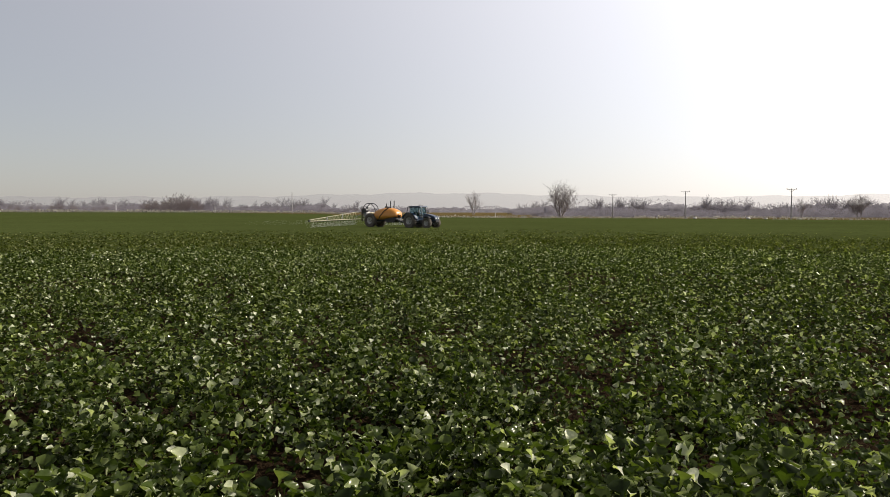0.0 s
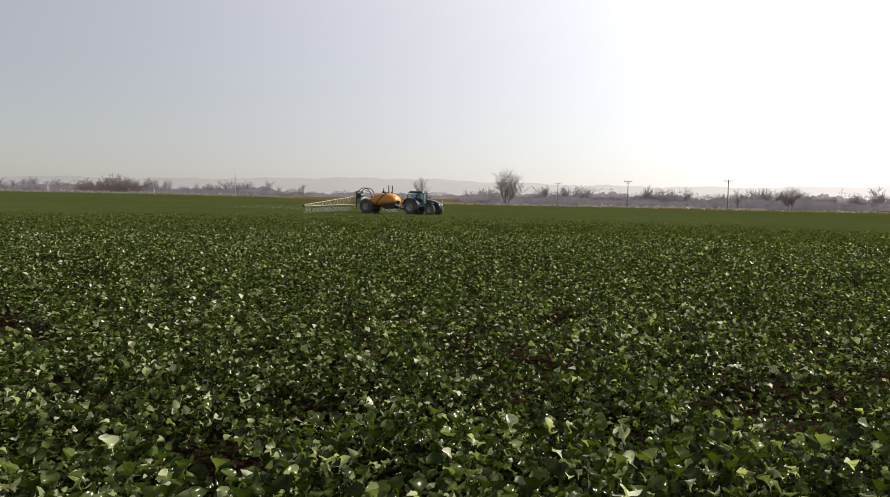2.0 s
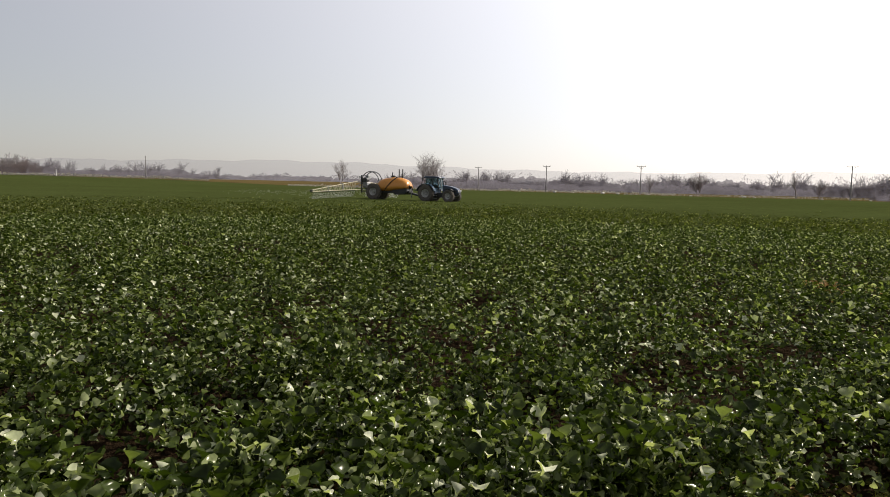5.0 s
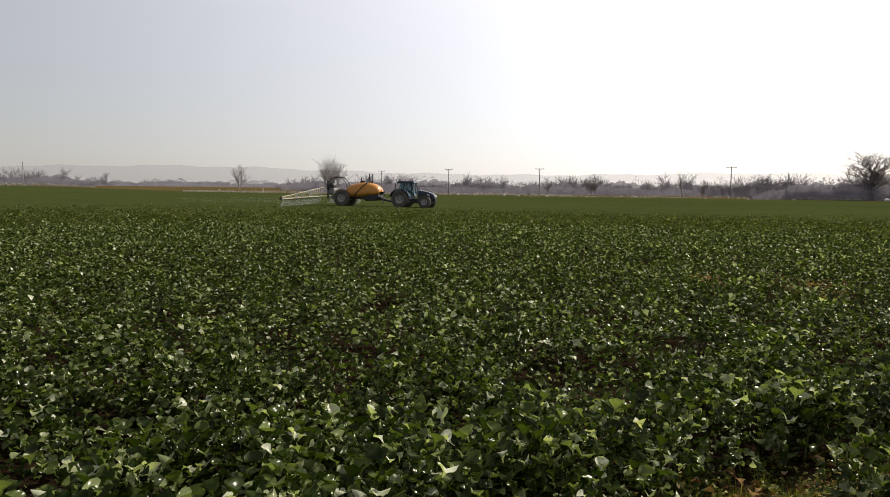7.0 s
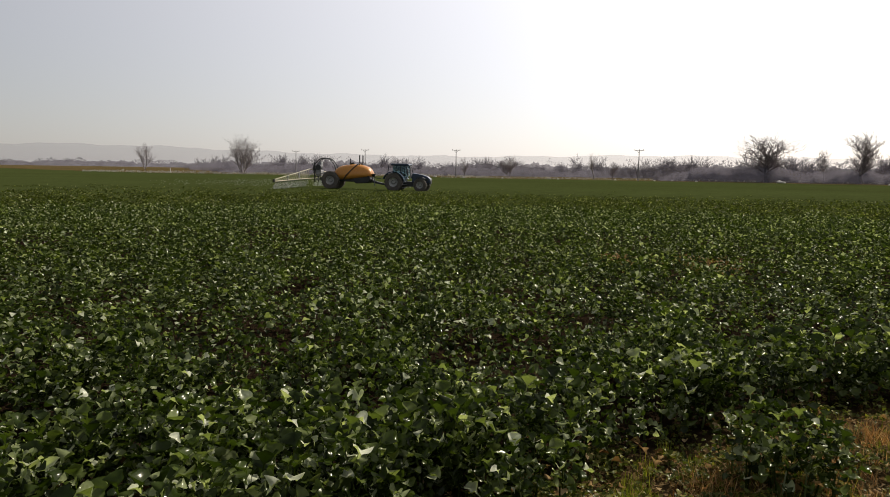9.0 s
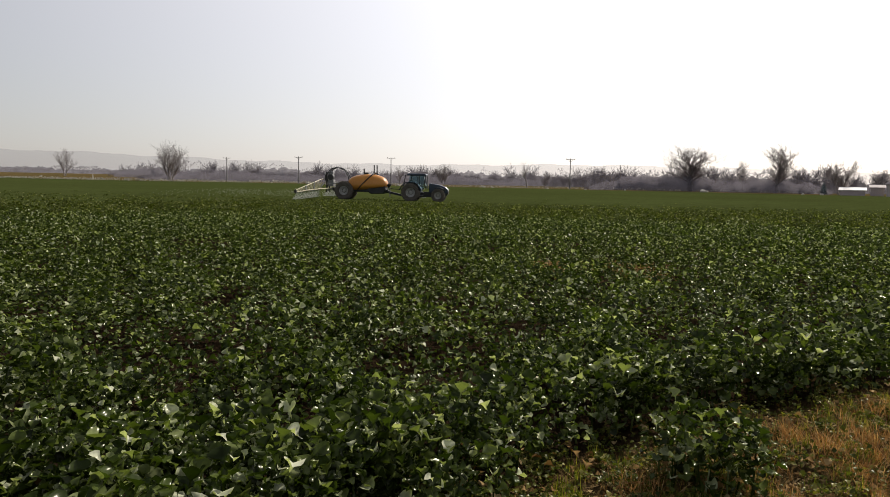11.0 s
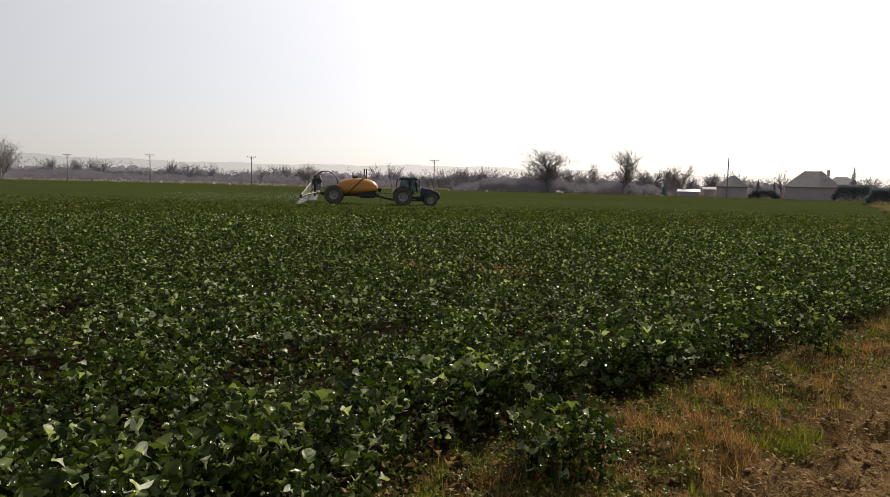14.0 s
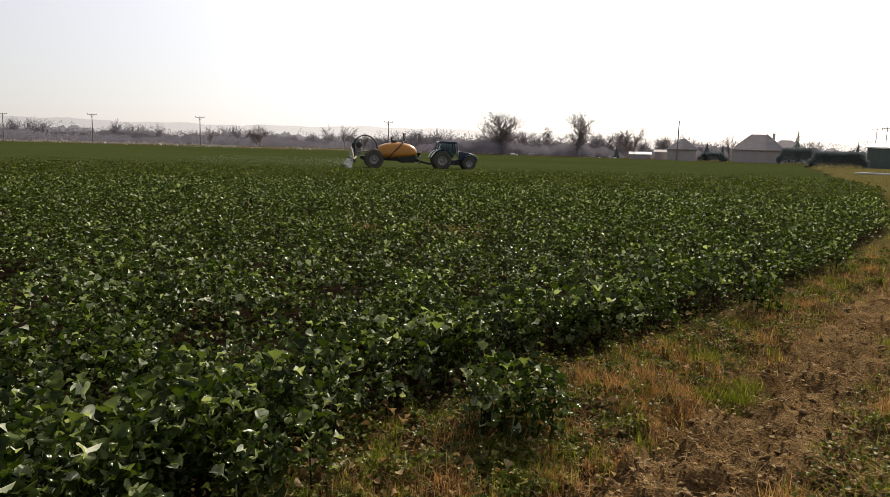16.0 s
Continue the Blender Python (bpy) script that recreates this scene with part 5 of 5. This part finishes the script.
    part("front_weight", boxed(3.18, 3.38, -0.38, 0.38, 0.55, 0.98, bevel=0.05), BLACK, t)
    part("front_linkage", rod(rod(bmesh.new(), (3.0, -0.3, 0.7), (3.36, -0.36, 0.6), 0.05), (3.0, 0.3, 0.7), (3.36, 0.36, 0.6), 0.05), GREY, t)
    part("front_axle", rod(bmesh.new(), (2.68, -0.85, 0.66), (2.68, 0.85, 0.66), 0.1), BLACK, t)
    part("rear_axle", rod(bmesh.new(), (0, -0.85, 0.92), (0, 0.85, 0.92), 0.14), BLACK, t)
    part("hitch", rod(bmesh.new(), (-0.4, 0, 0.62), (-1.15, 0, 0.55), 0.06), BLACK, t)
    part("number_plate", boxed(-0.82, -0.79, -0.15, 0.15, 1.2, 1.3, bevel=0.005), TRIM, t)
    wheels = [wheel(t, 0, s * 0.92, 0.92, 0.56, 0.46) for s in (-1, 1)] + [wheel(t, 2.68, s * 0.90, 0.66, 0.44, 0.34) for s in (-1, 1)]
    return t, wheels


def fender(s):
    outer = [(1.12 * math.cos(a), 0.92 + 1.06 * math.sin(a)) for a in np.radians(np.arange(15, 166, 12.5))]
    inner = [(1.06 * math.cos(a), 0.92 + 1.0 * math.sin(a)) for a in np.radians(np.arange(165, 14, -12.5))]
    return slab(outer + inner, s * 0.62, s * 1.2, 0.01)


def tank_shape():
    """A long rounded tank, flatter below, its front end drawn out."""
    bm = bmesh.new()
    rings = []
    n = 28
    for x, k in ((0.0, 0.02), (0.02, 0.34), (0.10, 0.55), (0.32, 0.72), (0.8, 0.87), (1.4, 0.97), (2.0, 1.0), (2.6, 0.97), (3.1, 0.87), (3.45, 0.74), (3.7, 0.56), (3.84, 0.34), (3.9, 0.02)):
        ring = []
        for i in range(n):
            a = 2 * math.pi * i / n
            c, s = math.cos(a), math.sin(a)
            w = 1.0 * math.copysign(abs(c) ** 0.75, c) * (0.45 + 0.55 * k if k > 0.05 else k)
            top, low = 1.06 * k, (0.66 - 0.10 * x) * (0.5 + 0.5 * k if k > 0.05 else k)
            z = 1.50 + (top if s > 0 else low) * math.copysign(abs(s) ** 0.9, s)
            ring.append(bm.verts.new((x + 0.30, w, z)))
        rings.append(ring)
    for p, q in zip(rings, rings[1:]):
        for i in range(n):
            bm.faces.new((p[i], p[(i + 1) % n], q[(i + 1) % n], q[i]))
    bm.faces.new(rings[0])
    bm.faces.new(rings[-1][::-1])
    bmesh.ops.recalc_face_normals(bm, faces=bm.faces)
    return bm


def arch(points, steps=14):
    """A smooth bent line through an ellipse from the first point over the second to the third."""
    (x0, z0), (xm, zm), (x1, z1) = points
    out = []
    for i in range(steps + 1):
        k = i / steps
        a = math.pi * (1 - k)
        cx, rx = (x0 + x1) / 2, (x1 - x0) / 2
        base = z0 + (z1 - z0) * k
        out.append((cx + rx * math.cos(a), base + (zm - (z0 + z1) / 2) * math.sin(a)))
    return out


def boom_wing(parent, s):
    """One side of the boom: a truss that tapers to its tip, in three sections."""
    x = -2.15
    wing = part("boom_wing", chord(s, x), CREAM, parent, "cream-painted folding spray boom")
    n = 18
    for i in range(n):
        y0, y1 = 1.2 + 8.4 * i / n, 1.2 + 8.4 * (i + 1) / n
        part("strut", rod(rod(bmesh.new(), (x, s * y0, boom_low(y0)), (x, s * (y0 + y1) / 2, boom_top((y0 + y1) / 2)), 0.017, n=6), (x, s * (y0 + y1) / 2, boom_top((y0 + y1) / 2)), (x, s * y1, boom_low(y1)), 0.017, n=6), CREAM, wing)
    part("nozzle_pipe", rod(bmesh.new(), (x - 0.12, s * 1.2, 1.0), (x - 0.12, s * 9.6, 0.80), 0.025, n=6), BLACK, wing)
    for i in range(16):
        y = 1.3 + 0.5 * i
        part("nozzle", rod(bmesh.new(), (x - 0.12, s * y, boom_low(y) - 0.06), (x - 0.12, s * y, boom_low(y) - 0.18), 0.035, 0.02, 6), BLACK, wing)
    for y in (3.9, 6.6):
        part("hinge", boxed(x - 0.06, x + 0.06, s * y - 0.07, s * y + 0.07, boom_low(y) - 0.04, boom_top(y) + 0.05), GREY, wing)
    part("tip_guard", boxed(x - 0.1, x + 0.1, s * 9.6 - 0.1, s * 9.6 + 0.1, 0.78, 1.06), BLACK, wing)
    return wing


def boom_top(y):
    return 2.0 - 0.98 * (y - 1.2) / 8.4


def boom_low(y):
    return 1.08 - 0.22 * (y - 1.2) / 8.4


def chord(s, x):
    bm = bmesh.new()
    rod(bm, (x, s * 1.2, 1.08), (x, s * 9.6, 0.86), 0.036, n=6)
    rod(bm, (x, s * 1.2, 2.0), (x, s * 9.6, 1.02), 0.036, n=6)
    rod(bm, (x + 0.5, s * 1.2, 1.1), (x, s * 6.4, 0.98), 0.035, n=6)
    return bm


def spray_mesh(s):
    """Fine drops falling in a fan under each nozzle and drifting back."""
    r = np.random.default_rng(31 + s)
    n = 7500
    i = r.integers(0, 16, n)
    k = r.random(n) ** 0.8
    y = s * (1.3 + 0.5 * i) + r.normal(0, 0.03 + 0.20 * k)
    x = -2.27 - 0.34 * k + r.normal(0, 0.02 + 0.12 * k)
    z = 0.95 - 0.20 * i / 16 - 0.66 * k
    late = r.random(n) < 0.45
    x = np.where(late, -2.4 - 13.0 * r.random(n) ** 1.6, x)
    z = np.where(late, 0.35 + 0.55 * r.random(n), z)
    v = np.array([(1, 0, -0.5), (-0.6, 0.8, -0.5), (-0.6, -0.8, -0.5), (0, 0, 1.0)])
    f = np.array([(0, 1, 2), (0, 1, 3), (1, 2, 3), (2, 0, 3)])
    return scattered(v, f, np.stack([x, y, z], -1), r.uniform(0, 6.28, n), r.uniform(0, 6.28, n), np.zeros(n), np.where(late, 0.0065, r.uniform(0.008, 0.015, n)), DROPS, "spray")


def build_sprayer():
    t = thing("trailed_sprayer", "trailed field sprayer with an orange-yellow tank and wide boom", "sprayer")
    part("tank", tank_shape(), YELLOW, t, "orange-yellow rounded liquid tank", True)
    part("chassis", slab([(-1.3, 1.0), (-1.2, 0.85), (4.0, 0.75), (4.3, 0.85), (4.3, 1.05), (-1.3, 1.2)], -0.45, 0.45, 0.03), BLACK, t)
    part("underbody", slab([(2.2, 1.45), (2.3, 0.85), (2.6, 0.62), (3.9, 0.66), (4.1, 1.0), (4.0, 1.45)], -0.72, 0.72, 0.08), BLACK, t, "dark plastic casing under the tank")
    part("drawbar", slab([(3.8, 1.05), (5.6, 0.62), (5.65, 0.48), (5.5, 0.46), (3.8, 0.80)], -0.2, 0.2, 0.02), BLACK, t)
    part("hydraulic_hose", pipe([(4.2, 0.1, 1.3), (4.7, 0.12, 1.15), (5.3, 0.1, 1.1), (5.95, 0.08, 1.2)], 0.03), HOSE, t)
    part("parking_jack", rod(bmesh.new(), (4.45, -0.25, 0.35), (4.45, -0.25, 1.15), 0.05), GREY, t)
    part("axle", rod(bmesh.new(), (0, -0.9, 0.92), (0, 0.9, 0.92), 0.09), BLACK, t)
    for s in (-1, 1):
        part("tank_rail", pipe([(1.25, s * 0.80, 0.9), (1.7, s * 1.02, 1.45), (2.3, s * 0.98, 2.05), (2.75, s * 0.62, 2.52), (2.95, s * 0.2, 2.68)], 0.05), BLACK, t, "black rail across the tank")
        part("ladder_post", rod(bmesh.new(), (4.25, s * 0.4, 1.0), (4.3, s * 0.4, 1.75), 0.03), BLACK, t)
        part("lift_arm", rod(rod(bmesh.new(), (-0.2, s * 0.4, 1.75), (-1.75, s * 0.4, 1.5), 0.05), (-0.2, s * 0.4, 1.25), (-1.75, s * 0.4, 1.05), 0.05), GREY, t)
        part("mast_post", boxed(-1.9, -1.78, s * 0.55 - 0.05, s * 0.55 + 0.05, 0.75, 2.75), BLACK, t)
        part("hose_loop", pipe([(x, s * 0.35, z) for x, z in arch(((-1.95, 2.0), (-0.8, 3.15), (0.35, 1.9)))], 0.05), HOSE, t, "black hose looped over the mast")
        part("fold_ram", rod(bmesh.new(), (-1.95, s * 0.3, 1.9), (-2.1, s * 1.6, 1.25), 0.05), GREY, t)
        part("floodlight", boxed(-2.0, -1.9, s * 0.75 - 0.1, s * 0.75 + 0.1, 2.45, 2.65, bevel=0.02), GREY, t)
        wing = boom_wing(t, s)
        part("spray", spray_mesh(s), None, wing, "fine white spray falling from nozzles")
    for z in (0.9, 1.6, 2.3, 2.7):
        part("mast_beam", boxed(-1.9, -1.8, -0.55, 0.55, z - 0.04, z + 0.04), BLACK, t)
    part("boom_frame", rod(rod(rod(bmesh.new(), (-2.15, -1.3, 1.08), (-2.15, 1.3, 1.08), 0.05), (-2.15, -1.3, 2.0), (-2.15, 1.3, 2.0), 0.05), (-1.85, 0, 1.5), (-2.15, 0, 1.5), 0.08), CREAM, t)
    part("valve_block", boxed(-2.1, -1.92, -0.35, 0.35, 1.75, 2.4, bevel=0.04), BLACK, t)
    part("control_box", boxed(-1.75, -1.35, 0.1, 0.6, 2.3, 2.75, bevel=0.04), GREY, t)
    part("cross_brace", rod(rod(bmesh.new(), (-1.84, -0.55, 0.9), (-1.84, 0.55, 2.3), 0.035), (-1.84, 0.55, 0.9), (-1.84, -0.55, 2.3), 0.035), BLACK, t)
    part("pump_unit", boxed(-1.75, -1.2, -0.4, 0.4, 1.3, 1.95, bevel=0.06), GREY, t)
    part("hose_reel", rod(bmesh.new(), (-1.45, -0.55, 2.2), (-1.45, 0.0, 2.2), 0.28, n=20), BLACK, t)
    part("filler_lid", rod(bmesh.new(), (2.0, 0, 2.55), (2.0, 0, 2.72), 0.26, n=20), BLACK, t)
    for x, y, z in ((1.75, 0.25, 3.1), (2.85, -0.2, 3.45), (3.05, 0.25, 3.45)):
        part("vent_pipe", rod(bmesh.new(), (x, y, 2.5), (x, y, z), 0.06, n=8), BLACK, t)
    part("induction_hopper", lathe_upright([(0.04, 0), (0.09, 0.06), (0.22, 0.28), (0.23, 0.34)], (4.35, -0.3, 1.25), 16), BLACK, t)
    wheels = [wheel(t, 0, s * 0.92, 0.92, 0.5, 0.44) for s in (-1, 1)]
    return t, wheels


TRACTOR, TRACTOR_WHEELS = build_tractor()
SPRAYER, SPRAYER_WHEELS = build_sprayer()
START, HEADING, SPEED, TRAIL = (3.603, 87.640), -41.2, 4.115, 6.60


def on_track(t, behind):
    """The pose of an axle that many metres behind the tractor's rear axle, driving straight at an even speed."""
    d = SPEED * t - behind
    x, y = START[0] + d * math.cos(radians(HEADING)), START[1] + d * math.sin(radians(HEADING))
    return pose(x, y, float(lie(np.float64(x), np.float64(y))) + 0.02, 0, 0, HEADING)


def motions():
    times = [0.5 * i for i in range(33)]
    walk(TRACTOR, [(t, on_track(t, 0)) for t in times])
    walk(SPRAYER, [(t, on_track(t, TRAIL)) for t in times])
    for ob in TRACTOR_WHEELS + SPRAYER_WHEELS:
        at = ob.matrix_basis.translation.copy()
        turn = math.degrees(SPEED / at.z)
        walk(ob, [(0.2 * i, pose(at.x, at.y, at.z, 0, turn * 0.2 * i, 0)) for i in range(81)])


motions()
